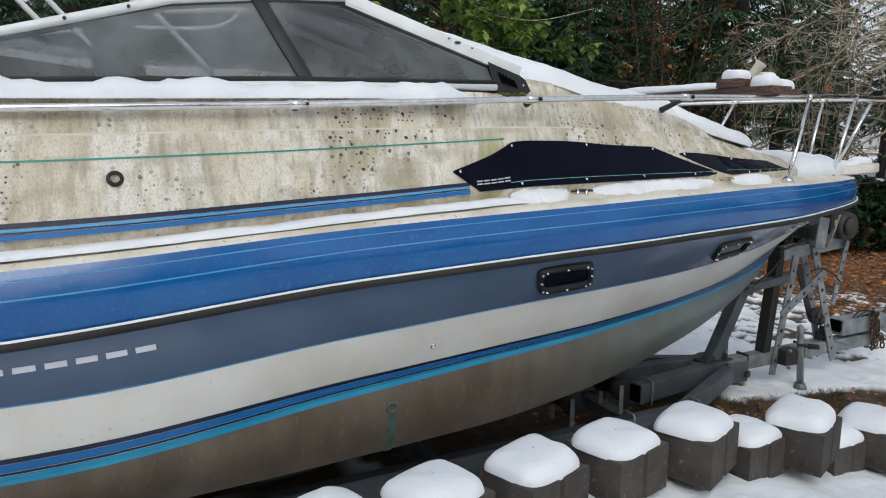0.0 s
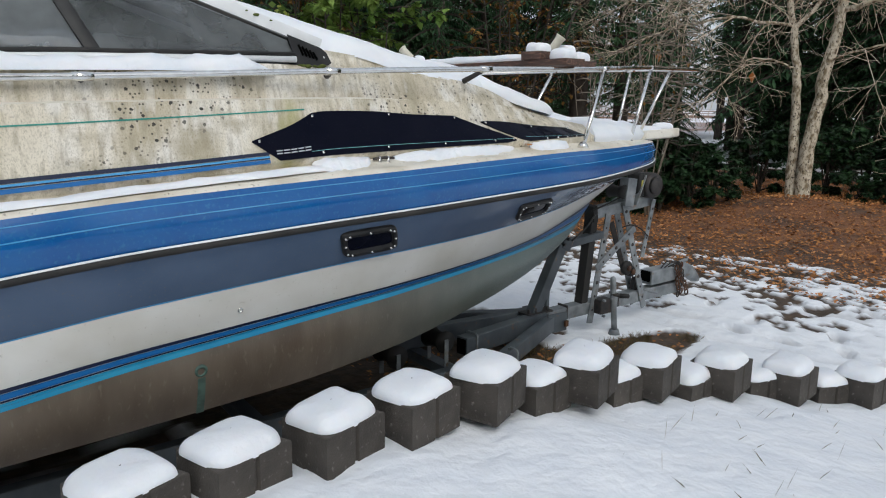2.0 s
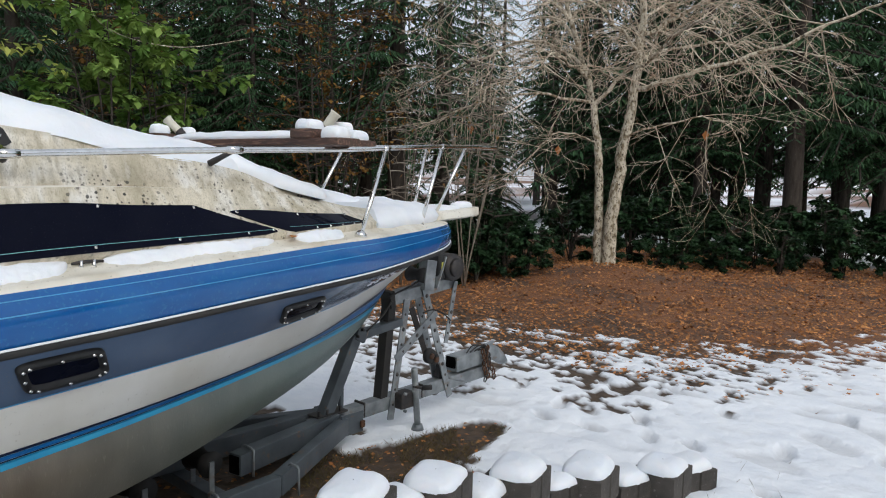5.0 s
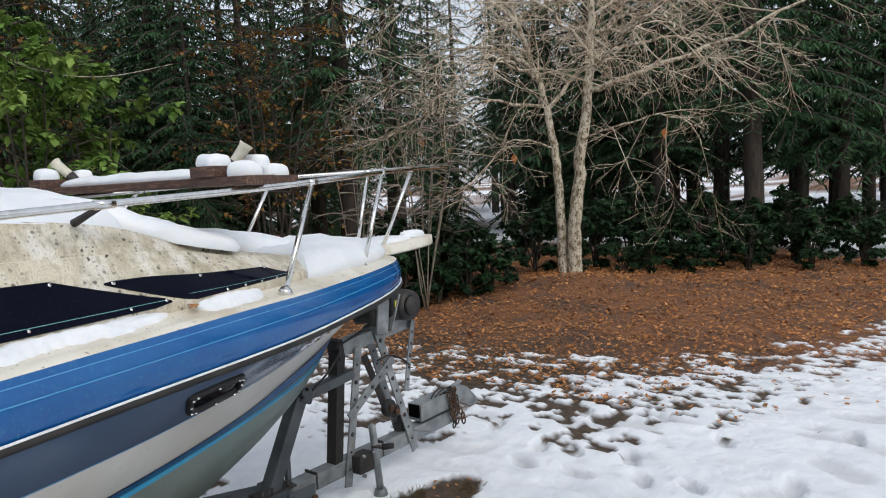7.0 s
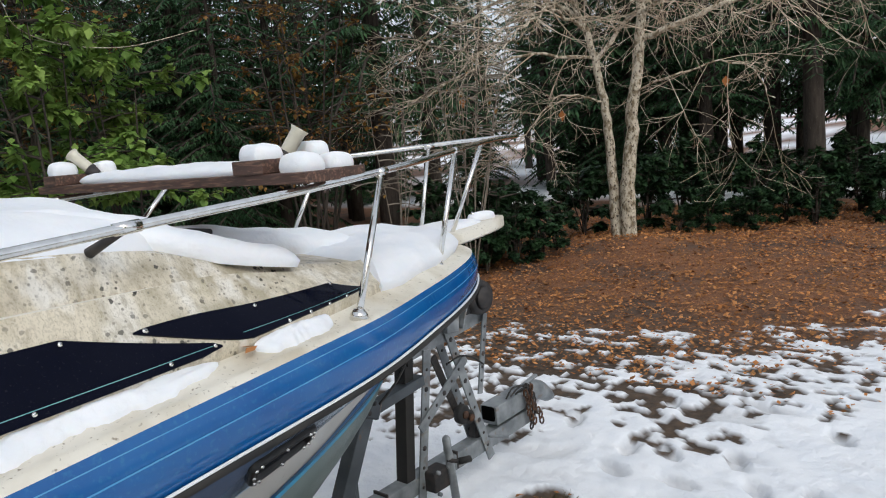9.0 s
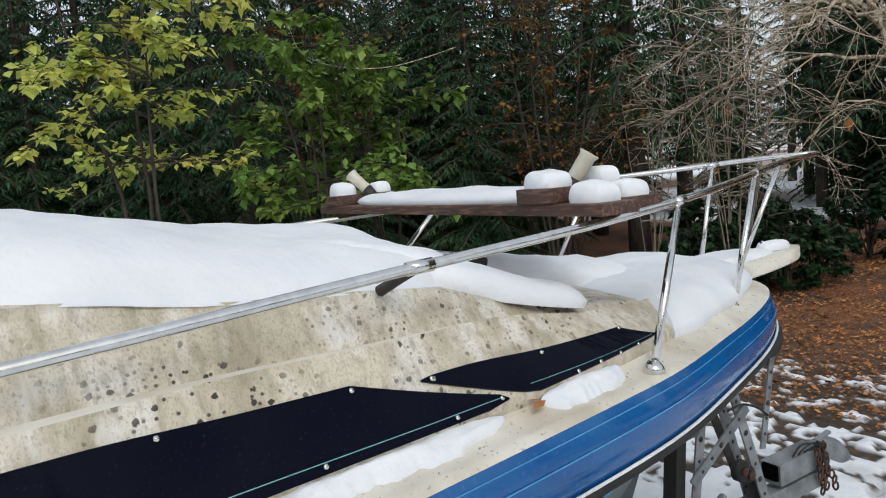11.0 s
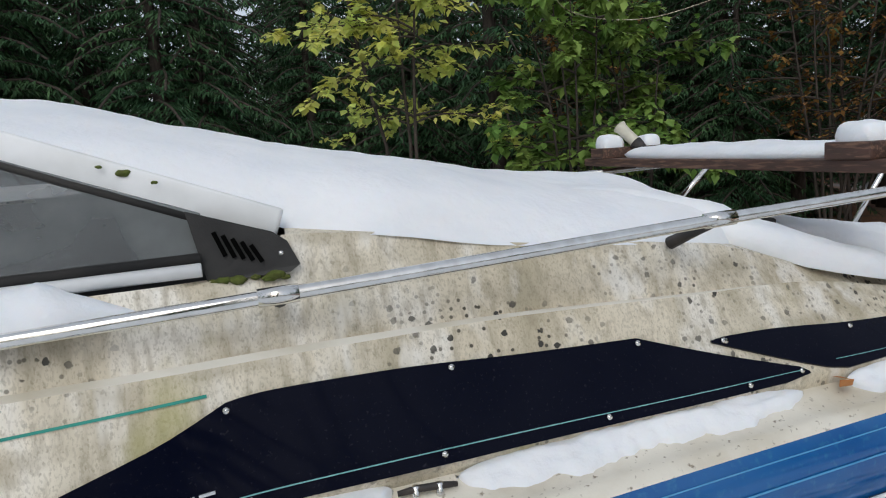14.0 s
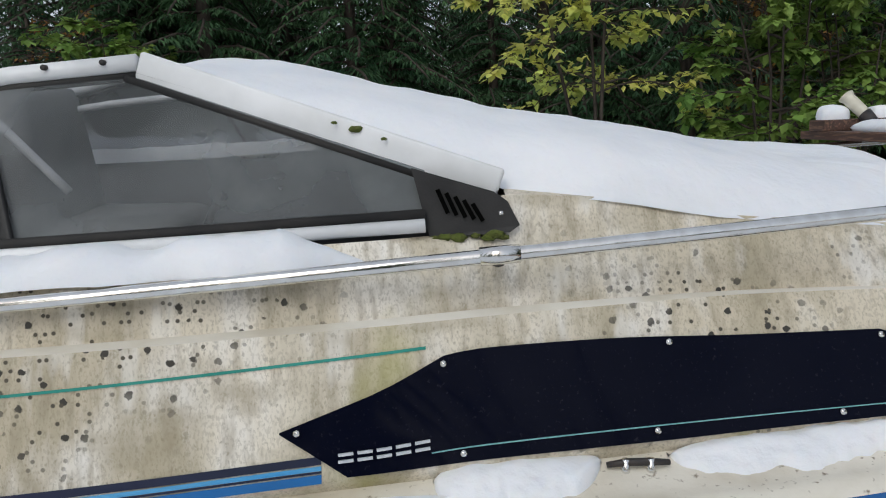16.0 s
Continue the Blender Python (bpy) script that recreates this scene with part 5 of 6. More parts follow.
for k in range(22):
    c = Vector((5.74 + .05 * math.sin(k * 2.3) + .004 * k, -.05 - .012 * (k % 3), .47 - .0135 * k))
    part("chain_link", tube_data([c + Vector((.018 * math.cos(q) * (k % 2) + .004 * math.sin(q), .016 * math.cos(q) * (1 - k % 2), .024 * math.sin(q))) for q in np.linspace(0, 2 * math.pi, 9)], .0065, 5, caps=False), RUST if k % 3 else CAST, trailer)
for k in range(4):
    part("wiring", tube_data(spline([(5.55 + .05 * k, -.02, .445), (5.62 + .05 * k, -.03 - .01 * k, .50 - .012 * k), (5.74 + .02 * k, -.045, .47), (5.80, -.05 - .008 * k, .36 - .03 * k)], 5), .006, 5), CAST if k % 2 else RUBBER, trailer, "dark tangled cable")
jack = part("trailer_jack", tube_data([(4.83, -.11, .47), (4.835, -.11, .46), (4.875, -.12, .005)], [.018, .025, .025], 12), GALV, trailer, "galvanised swivel jack")
part("jack_foot", tube_data([(4.875, -.12, -.015), (4.875, -.12, .03)], [.05, .036], 12), GALV, jack)
part("jack_clamp", box_bm(.14, .11, .12, .01, pose(4.78, -.055, .17)), CAST, jack, smooth=False)
part("jack_handle", tube_data([(4.83, -.11, .33), (4.86, -.17, .325)], .013, 8), CAST, jack)
part("jack_grip", tube_data([(4.86, -.17, .325), (4.93, -.20, .32)], .02, 10), RUBBER, jack, "black rubber grip")
for x, z in ((4.74, .16), (4.74, .29), (4.83, .29)):
    part("bolt", tube_data([(x, -.125, z), (x, -.105, z)], .012, 8), GALV, jack)
for s in (-1, 1):
    for x in (-.35, -1.1):
        wheel = part("wheel", tube_data([(x, s * .95, .31), (x, s * .98, .31), (x, s * 1.10, .31), (x, s * 1.13, .31)], [.26, .31, .31, .26], 28), RUBBER, trailer, "trailer tyre")
        part("rim", tube_data([(x, s * 1.11, .31), (x, s * 1.14, .31)], [.17, .16], 20), GALV, wheel)


# ---- garden wall blocks beside the boat, each under its cap of snow ----
def block_mesh(w=0.30, d=0.26, h=0.152):
    """A trapezoid garden-wall block with a split groove down its face."""
    bm = bmesh.new()
    pts = [(-w / 2, 0), (-.012, 0), (-.006, .012), (.006, .012), (.012, 0), (w / 2, 0), (w * .40, d), (-w * .40, d)]
    lo = [bm.verts.new((x, y, -.02)) for x, y in pts]
    hi = [bm.verts.new((x, y, h)) for x, y in pts]
    bm.faces.new(lo[::-1])
    top = bm.faces.new(hi)
    for i in range(len(pts)):
        j = (i + 1) % len(pts)
        bm.faces.new((lo[i], lo[j], hi[j], hi[i]))
    bm.normal_update()
    bmesh.ops.bevel(bm, geom=list(top.edges), offset=0.008, segments=2, affect="EDGES", profile=0.6)
    me = bpy.data.meshes.new("garden_block")
    bm.to_mesh(me)
    bm.free()
    me.materials.append(CONCRETE)
    return me


BLOCK = block_mesh()
CAPS = [part("cap_mesh", cap_bm(oval(0, .128, .143, .123, seed=k * 7.0, q=.45, rough=.07), -.004, .056 + .007 * k, k * 2.0, DOME), SNOW) for k in range(3)]
cap_meshes = [c.data for c in CAPS]
for c in CAPS:
    bpy.data.objects.remove(c)


def place_block(x, y, z, turn, cap, lower=False, tilt=0.0, size=1.0):
    z += .042
    b = new("garden_block", BLOCK)
    b.matrix_world = pose(x, y, z, tilt, 0, turn) @ Matrix.Diagonal((size, size, size, 1))
    tagged(b, "weathered grey-brown concrete garden block in the lower course" if lower else "weathered grey-brown concrete garden block with a snow cap", "garden block", "row of garden blocks")
    if cap is not None:
        c = new("block_snow", cap_meshes[cap % 3])
        c.matrix_world = pose(x, y, z, tilt, 0, turn) @ Matrix.Translation((0, 0, .150 * size)) @ Matrix.Diagonal((size, size, size, 1))
        tagged(c, "rounded cap of snow on a garden block", "snow", "snow on the garden blocks")


UPPER = [(0.78, -1.88, .47, 20), (1.13, -1.87, .485, 19), (1.52, -1.84, .485, 18), (1.89, -1.82, .50, 17), (2.28, -1.82, .51, 26), (2.86, -1.84, .455, 24), (3.39, -1.80, .345, 20), (3.93, -1.87, .245, 15), (4.44, -1.98, .13, 10), (4.98, -2.16, .035, 4)]
for k, (x, y, z, turn) in enumerate(UPPER):
    place_block(x, y, z, turn, k, size=1.02 if k < 5 else 1.0)
for k, (x, y, z, turn) in enumerate([(2.57, -1.78, .42, 10), (3.12, -1.76, .31, 6), (3.68, -1.80, .19, 8), (4.22, -1.86, .10, -12), (4.74, -2.0, .0, -16), (5.24, -2.16, -.03, -22)]):
    place_block(x, y, z, turn, k, lower=True, size=0.92)

# ---- plants ----
BARK = material("dark_bark", (0.040, 0.033, 0.028), 0.9, second=(0.075, 0.062, 0.052), scale=6, stretch=(3, 3, .6), bump=0.8, bump_scale=14, third=(0.13, 0.12, 0.10), fine=30, third_spread=(0.62, 0.8), spec=0.15)
PALE_BARK = material("pale_lichen_bark", (0.21, 0.165, 0.105), 0.85, second=(0.58, 0.52, 0.41), scale=9, spread=(0.38, 0.55), stretch=(1.6, 1.6, 1), third=(0.06, 0.045, 0.035), fine=22, third_spread=(0.56, 0.68), bump=0.5, bump_scale=30, spec=0.15)
TWIG = material("bare_twig", (0.34, 0.26, 0.18), 0.8, second=(0.58, 0.51, 0.40), scale=3, island=0.3, spec=0.15)
NEEDLE = material("conifer_needles", (0.030, 0.076, 0.037), 0.6, second=(0.064, 0.125, 0.053), scale=1.6, island=0.45, translucent=0.15, spec=0.15)
YELLOW_LEAF = material("autumn_yellow_leaf", (0.50, 0.60, 0.16), 0.55, second=(0.70, 0.66, 0.19), scale=2, island=0.35, translucent=0.5, spec=0.15)
GREEN_LEAF = material("green_leaf", (0.13, 0.25, 0.055), 0.5, second=(0.24, 0.33, 0.08), scale=2, island=0.35, translucent=0.3, spec=0.15)
BROWN_LEAF = material("brown_autumn_leaf", (0.26, 0.15, 0.04), 0.7, second=(0.17, 0.085, 0.03), scale=2, island=0.4, translucent=0.25, spec=0.15)
BUSH_LEAF = material("dark_evergreen_leaf", (0.016, 0.038, 0.018), 0.4, second=(0.035, 0.075, 0.03), scale=3, island=0.4, translucent=0.1, spec=0.15)
FALLEN = material("fallen_leaf", (0.34, 0.135, 0.045), 0.8, second=(0.46, 0.22, 0.085), scale=3, island=0.5, spec=0.15)


def blade(verts, faces, p, d, side, length, width, droop=0.0):
    """A pointed leaf of two triangles, folded along its middle."""
    k = len(verts)
    mid = p + d * (length * .45)
    tip = p + d * length + Vector((0, 0, -droop))
    verts += [p, mid + side * width, tip, mid - side * width]
    faces += [(k, k + 1, k + 2), (k, k + 2, k + 3)]


def conifer(height, bottom, spread, seed, boughs=95, coarse=1.0, girth=.014):
    """Trunk and drooping sprays of a conifer, as two meshes."""
    rng = random.Random(seed)
    r0 = height * girth + .03
    pts = [(0.03 * math.sin(z * .6 + seed), 0.03 * math.cos(z * .5), z) for z in np.linspace(-.1, height, 12)]
    trunk = tube_data(pts, [r0 * (1 - .93 * i / 11) for i in range(12)], 9)
    verts, faces, wood = [], [], []
    for b in range(boughs):
        u = (b + rng.random()) / boughs
        z = bottom + (height - bottom) * u ** 1.15
        L = spread * (1 - u) ** 0.8 * rng.uniform(.6, 1.1) + .12
        a = b * 2.399 + rng.uniform(-.5, .5)
        out = Vector((math.cos(a), math.sin(a), 0))
        side = Vector((-out.y, out.x, 0))
        base = Vector((0, 0, z))
        n = max(3, int(L * 9 / coarse ** .6))
        spine = []
        for i in range(n + 1):
            t = i / n
            spine.append(base + out * (L * t) + Vector((0, 0, L * (.12 * t - .45 * t * t))) + side * (.06 * L * math.sin(t * 3 + b)))
        wood.append(tube_data(spine[::max(1, n // 3)] + [spine[-1]], [.012 + .006 * L] * (len(spine[::max(1, n // 3)])) + [.004], 4, caps=False))
        for i in range(1, n + 1):
            t = i / n
            sl = (.30 * L * (1 - t) + .12) * rng.uniform(.7, 1.15)
            for s in (-1, 1):
                d = (out * .55 + side * s * .8 + Vector((0, 0, -.25 + rng.uniform(-.15, .15)))).normalized()
                q0 = spine[i]
                m = max(1, int(sl / (.085 * coarse)))
                for j in range(m):
                    q = q0 + d * (sl * j / m) + Vector((0, 0, -.10 * sl * (j / m) ** 2))
                    for s2 in (-1, 1):
                        dd = (d * .75 + out * .3 * s2 + side * rng.uniform(-.35, .35) + Vector((0, 0, rng.uniform(-.45, .05)))).normalized()
                        w = dd.cross(Vector((0, 0, 1))).normalized()
                        blade(verts, faces, q, dd, w, rng.uniform(.09, .15) * coarse, rng.uniform(.011, .019) * coarse, .03)
    return trunk, (verts, faces), joined(*wood)


def leafy_tree(height, seed, stems, spread, leaf, leaves, sag=.3, trunk_r=.05, first=.35, turn=None, twig=6):
    """Stems with forking branches and single leaves, as two meshes."""
    rng = random.Random(seed)
    wood, verts, faces = [], [], []
    tips = []
    for s in range(stems):
        a = rng.uniform(0, 6.28)
        lean = rng.uniform(.05, .22)
        p = [Vector((math.cos(a) * lean * z + .1 * wave(z, s + seed, .6), math.sin(a) * lean * z + .1 * wave(z, s + seed + 9, .6), z)) for z in np.linspace(-.05, height, 9)]
        wood.append(tube_data(p, [trunk_r * (1 - .85 * i / 8) for i in range(9)], 7))
        for k in range(int(7 * height / 3)):
            t = rng.uniform(first, .98)
            i = min(7, int(t * 8))
            b = p[i].lerp(p[i + 1], t * 8 - i)
            aa = rng.uniform(0, 6.28) if turn is None else rng.gauss(turn, .9)
            L = spread * rng.uniform(.5, 1.0) * (1.1 - .6 * t)
            d = Vector((math.cos(aa), math.sin(aa), rng.uniform(.1, .6))).normalized()
            q = [b + d * (L * u) + Vector((0, 0, -sag * L * u * u)) for u in np.linspace(0, 1, 6)]
            wood.append(tube_data(q, [.014 * (1 - .8 * i / 5) + .002 for i in range(6)], 5, caps=False))
            for j in range(twig):
                u = rng.uniform(.25, 1)
                i2 = min(4, int(u * 5))
                c = q[i2].lerp(q[i2 + 1], u * 5 - i2)
                d2 = (d + Vector((rng.uniform(-1, 1), rng.uniform(-1, 1), rng.uniform(-.5, .4)))).normalized()
                l2 = L * rng.uniform(.2, .4)
                q2 = [c, c + d2 * l2 * .5, c + d2 * l2 + Vector((0, 0, -.08 * l2))]
                wood.append(tube_data(q2, [.006, .004, .002], 4, caps=False))
                tips.append((q2, d2))
    for n in range(leaves):
        q2, d2 = tips[rng.randrange(len(tips))]
        u = rng.random()
        p = q2[0].lerp(q2[2], u)
        d = (d2 * .5 + Vector((rng.uniform(-1, 1), rng.uniform(-1, 1), rng.uniform(-.9, .3)))).normalized()
        w = d.cross(Vector((rng.uniform(-.4, .4), rng.uniform(-.4, .4), 1))).normalized()
        l = leaf * rng.uniform(.6, 1.15)
        blade(verts, faces, p + Vector((rng.uniform(-.04, .04), rng.uniform(-.04, .04), rng.uniform(-.05, .03))), d, w, l, l * .40, l * .18)
    return joined(*wood[:1]), (verts, faces), joined(*wood[1:])


def plant(name, label, category, group, data, wood_mat, leaf_mat):
    ob = thing(name, label, category, group)
    part("trunk", data[0], wood_mat, ob)
    if data[1][0]:
        part("crown", data[1], leaf_mat, ob, smooth=False)
    if len(data) > 2:
        tagged(part("bough_work", data[2], wood_mat, ob), kind="stuff")
    return ob


def scatter(first, spots, seed):
    """Copies of a plant: the first spot takes the plant itself."""
    rng = random.Random(seed)
    for k, (x, y, s) in enumerate(spots):
        m = pose(x, y, ground_z(x, y) - .03, 0, 0, rng.uniform(0, 360))
        ob = first if k == 0 else copy_thing(first, m)
        ob.matrix_world = m @ Matrix.Diagonal((s, s, s * rng.uniform(.9, 1.1), 1))


def spots(n, seed, xr, yr, smin, smax, keep=lambda x, y: True):
    rng = random.Random(seed)
    out = []
    while len(out) < n:
        x, y = rng.uniform(*xr), rng.uniform(*yr)
        if keep(x, y) and all((x - a) ** 2 + (y - b) ** 2 > 1.3 for a, b, _ in out):
            out.append((x, y, rng.uniform(smin, smax)))
    return out


def glade(x, y):
    """The thinner strip of the wood, through which the sky shows."""
    a = math.degrees(math.atan2(y + 3.4, x - 1.9))
    return (28 < a < 58 or 8 < a < 14) and noise.noise((x * 3.1, y * 3.1, 5.0)) < 0.02


def forest(x, y):
    """Where the woods stand: beyond the boat and beyond the leaf bed."""
    if glade(x, y):
        return False
    return y > 9.2 - 0.15 * x if x < 9 else y > 9.5 - (x - 9) * 1.05 and (x > 17 or y > 6.0)


young = [conifer(7.5, .15, 2.0, 11, 140, .95), conifer(8.5, .3, 2.2, 12, 135, 1.0), conifer(6.0, .1, 1.7, 13, 130, .9)]
for k, (d, n) in enumerate(zip(young, (16, 15, 15))):
    ob = plant("conifer", "dark green young conifer with drooping boughs at the wood edge", "tree", "conifers of the wood", d, BARK, NEEDLE)
    scatter(ob, spots(n - 5, 50 + k, (-14, 30), (7.5, 22), .8, 1.25, forest) + spots(5, 60 + k, (-8, 5), (9.5, 15), .9, 1.35), k)
tall = conifer(14, 2.6, 2.6, 21, 95, 1.6, .0125)
ob = plant("tall_conifer", "tall dark conifer with a bare lower trunk", "tree", "conifers of the wood", tall, BARK, NEEDLE)
scatter(ob, [(12.4, 7.8, 1.1), (19.0, 1.5, 1.15), (5.35, 9.4, .8), (23.3, 1.4, .8), (23.2, .4, .9), (10.2, 10.4, .9), (15.1, 9.0, .8), (25.2, 2.1, .8), (27.3, 1.4, .85), (23.6, 6.8, .8), (11.9, 10.5, .75), (9.8, 10.7, .7), (23.5, 11.0, .9), (16.4, 13.3, .8)] + spots(26, 71, (-10, 42), (-6, 34), .9, 1.3, lambda x, y: (forest(x, y) and y > 10) or (x > 22 and not glade(x, y))), 5)
far = conifer(13.5, 1.5, 2.7, 22, 84, 2.2, .008)
ob = plant("far_conifer", "dark conifer, deep in the wood and added unseen round the viewer", "tree", "conifers of the wood", far, BARK, NEEDLE)
# the last four sets are unseen, added behind and beside the camera to darken reflections
scatter(ob, spots(80, 72, (-20, 62), (-10, 58), 1.0, 1.5, lambda x, y: 23 < math.hypot(x - 2, y + 3) < 60 and not glade(x, y) and -8 < math.degrees(math.atan2(y + 3, x - 2)) < 132) + spots(16, 73, (-22, 5), (-26, -11), .9, 1.3) + spots(10, 76, (8, 34), (-46, -30), .8, 1.2) + spots(14, 74, (-30, -15), (-10, 20), .9, 1.3) + spots(12, 75, (30, 44), (-26, -6), .9, 1.3), 6)

alder = leafy_tree(6.4, 31, 3, 2.3, .135, 3200, .45, .035, .40)
ob = plant("yellowing_shrub_tree", "slender tree with yellow-green autumn leaves beyond the boat", "tree", "leafy trees", alder, BARK, YELLOW_LEAF)
scatter(ob, [(3.35, 6.1, .9)], 1)
cascara = leafy_tree(3.9, 32, 4, 1.5, .14, 2900, .3, .03, .35)
ob = plant("green_shrub_tree", "green-leaved shrubby tree at the wood edge", "tree", "leafy trees", cascara, BARK, GREEN_LEAF)
scatter(ob, [(5.5, 6.3, 1.0), (-3.5, 9.2, 1.1), (6.5, 6.7, .95)], 2)
hazel = leafy_tree(5.0, 33, 5, 1.7, .09, 1100, .3, .03, .3)
ob = plant("brown_shrub_tree", "thin shrub with sparse brown and ochre leaves", "tree", "leafy trees", hazel, BARK, BROWN_LEAF)
scatter(ob, [(9.6, 6.8, 1.0), (11.0, 8.0, 1.1), (6.8, 10.5, 1.2), (8.4, 12.0, 1.3), (-4.6, 10.4, .9)], 3)
salal = leafy_tree(1.1, 34, 9, .7, .10, 2200, .2, .015, .1, None, 3)
ob = plant("evergreen_bush", "low dark evergreen bush at the edge of the leaf bed", "bush", "bushes", salal, BARK, BUSH_LEAF)
scatter(ob, [(11.6, 4.7, 1.0), (12.6, 4.9, 1.1), (13.9, 4.2, 1.2), (14.9, 3.4, 1.1), (15.4, 2.6, 1.0), (16.2, 1.8, 1.1), (17.0, 1.0, 1.2), (18.0, .4, 1.1), (14.6, 2.1, .7), (15.1, 1.5, .7), (15.9, .7, .8), (16.7, -.2, .9), (17.8, -.9, .9), (19.0, -1.8, 1.0), (19.5, -.6, 1.2), (12.0, 6.0, 1.3), (16.5, 3.4, 1.4), (18.5, 2.2, 1.4), (10.6, 5.0, .9), (21.0, -1.6, 1.2), (20.5, 1.0, 1.3)] + [(10.75, 4.1, .95), (11.2, 3.85, .8), (11.65, 3.7, .9), (10.2, 4.4, 1.0), (12.2, 3.75, .7), (11.4, 4.5, 1.3), (14.3, 2.5, .5), (15.3, 1.8, .55), (16.1, 1.25, .75), (16.9, .75, .5), (17.9, .1, .8), (19.0, -.7, .6), (13.9, 3.3, .6)] + spots(22, 91, (16.5, 26), (-4.5, 9), .7, 1.2, lambda x, y: y > 2.5 - (x - 15.5) * .75 and y < 9 - (x - 15.5) * .5), 4)
STEM = material("grey_sapling_bark", (0.16, 0.13, 0.10), 0.85, second=(0.26, 0.23, 0.19), scale=5, spec=0.15)
saplings = leafy_tree(4.6, 35, 6, .8, .08, 40, .35, .014, .35, None, 3)
ob = plant("bare_saplings", "cluster of thin bare saplings", "sapling", "saplings", saplings, STEM, BROWN_LEAF)
scatter(ob, [(10.25, 3.95, .9), (10.9, 4.5, 1.0), (9.7, 4.9, .8)], 7)


def bare_tree(seed):
    """Twin stems with long arching limbs, drooping branches and fine twigs."""
    rng = random.Random(seed)
    across, away = Vector((.477, -.877, 0)), Vector((.877, .477, 0))
    wood, twigs, leaves = [], [], []

    def at(u, d, z):
        return across * u + away * d + Vector((0, 0, z))

    def limb(pts, r0, r1, sides=8, rough=.022):
        P = spline([at(*p) for p in pts], 6)
        P = [p + Vector((rng.gauss(0, rough), rng.gauss(0, rough), rng.gauss(0, rough))) * (0 if i == 0 else 1) for i, p in enumerate(P)]
        n = len(P) - 1
        R = [r0 + (r1 - r0) * (i / n) ** .8 for i in range(n + 1)]
        wood.append(tube_data(P, R, sides, caps=False))
        return P, R

    def shoot(p, d, length, r, depth):
        n = 6
        pts, d = [p], d.normalized()
        sweep = Vector((rng.gauss(0, .09), rng.gauss(0, .09), rng.choice((-.13, -.08, .0, .10))))
        for i in range(n):
            d = (d + sweep + Vector((rng.gauss(0, .06), rng.gauss(0, .06), rng.gauss(0, .06)))).normalized()
            pts.append(pts[-1] + d * (length / n))
        twigs.append(tube_data(pts, [max(.0028, r * (1 - .7 * i / n)) for i in range(n + 1)], 4 if depth == 0 else 3, caps=False))
        if depth < 2:
            for k in range((5, 3)[depth]):
                t = rng.uniform(.2, 1.0)
                i = min(n - 1, int(t * n))
                side = Vector((rng.gauss(0, 1), rng.gauss(0, 1), rng.gauss(-.1, .7)))
                shoot(pts[i].lerp(pts[i + 1], t * n - i), (pts[i + 1] - pts[i]).normalized() * .9 + side.normalized() * .8, length * rng.uniform(.35, .6), max(.0032, r * .55), depth + 1)

    main = limb([(.06, 0, -.15), (.10, 0, .9), (.21, .02, 2.0), (.38, .05, 3.2), (.44, .1, 4.3), (.55, .1, 5.7), (.7, .2, 7.2)], .145, .035, 10, .012)
    left = limb([(-.10, .06, -.15), (-.15, .1, .9), (-.19, .1, 2.0), (-.34, .12, 3.0), (-.62, .15, 3.9), (-.95, .2, 5.0), (-1.25, .3, 6.4)], .105, .028, 10, .012)
    LIMBS = [([(.40, .05, 3.25), (1.25, -.2, 3.5), (2.8, -.4, 3.95), (3.95, -.5, 4.5), (5.0, -.5, 4.8)], .050),
             ([(-.30, .1, 3.0), (.5, .4, 3.85), (1.75, .6, 4.15), (2.85, .7, 4.05), (3.8, .8, 3.9)], .036),
             ([(.45, .1, 4.2), (1.2, .0, 4.6), (2.0, -.2, 5.0), (3.2, -.4, 5.5)], .046),
             ([(.26, .02, 2.4), (.95, -.3, 2.62), (1.8, -.4, 2.7), (2.3, -.4, 2.1)], .017),
             ([(.50, .1, 5.0), (1.4, .3, 5.8), (2.8, .5, 6.4)], .040),
             ([(-.33, .1, 3.0), (-1.3, -.2, 3.15), (-2.4, -.4, 2.95), (-3.5, -.5, 2.5)], .028),
             ([(-.55, .15, 3.7), (-1.5, .3, 4.2), (-2.4, .4, 3.95), (-3.5, .5, 3.5), (-4.3, .5, 3.0)], .034),
             ([(-.80, .2, 4.5), (-1.8, -.2, 5.3), (-3.0, -.4, 5.6), (-4.2, -.5, 5.2)], .036),
             ([(-.22, .1, 2.3), (-.9, -.3, 2.45), (-1.5, -.5, 1.9), (-1.8, -.5, 1.5)], .014),
             ([(.42, .1, 3.9), (-.3, -.6, 4.6), (-1.2, -1.2, 5.0), (-2.4, -1.6, 4.7)], .034),
             ([(.40, .1, 3.6), (.9, -1.0, 3.9), (1.2, -2.2, 4.0), (1.4, -3.2, 3.6)], .034),
             ([(-.5, .1, 3.5), (-.9, -.9, 3.7), (-1.1, -2.0, 3.5), (-1.5, -2.8, 3.0)], .028),
             ([(.44, .1, 4.4), (.9, 1.3, 5.0), (1.6, 2.4, 5.2)], .036), ([(-.7, .2, 4.2), (-1.3, 1.2, 4.8), (-2.2, 2.2, 4.9)], .032),
             ([(.60, .15, 6.0), (.1, .2, 7.0), (-.5, .2, 7.8)], .028), ([(-1.1, .25, 5.6), (-2.0, .2, 6.6), (-3.0, .2, 7.0)], .028)]
    runs = [limb(p, r * 1.15, .010, 6) for p, r in LIMBS]
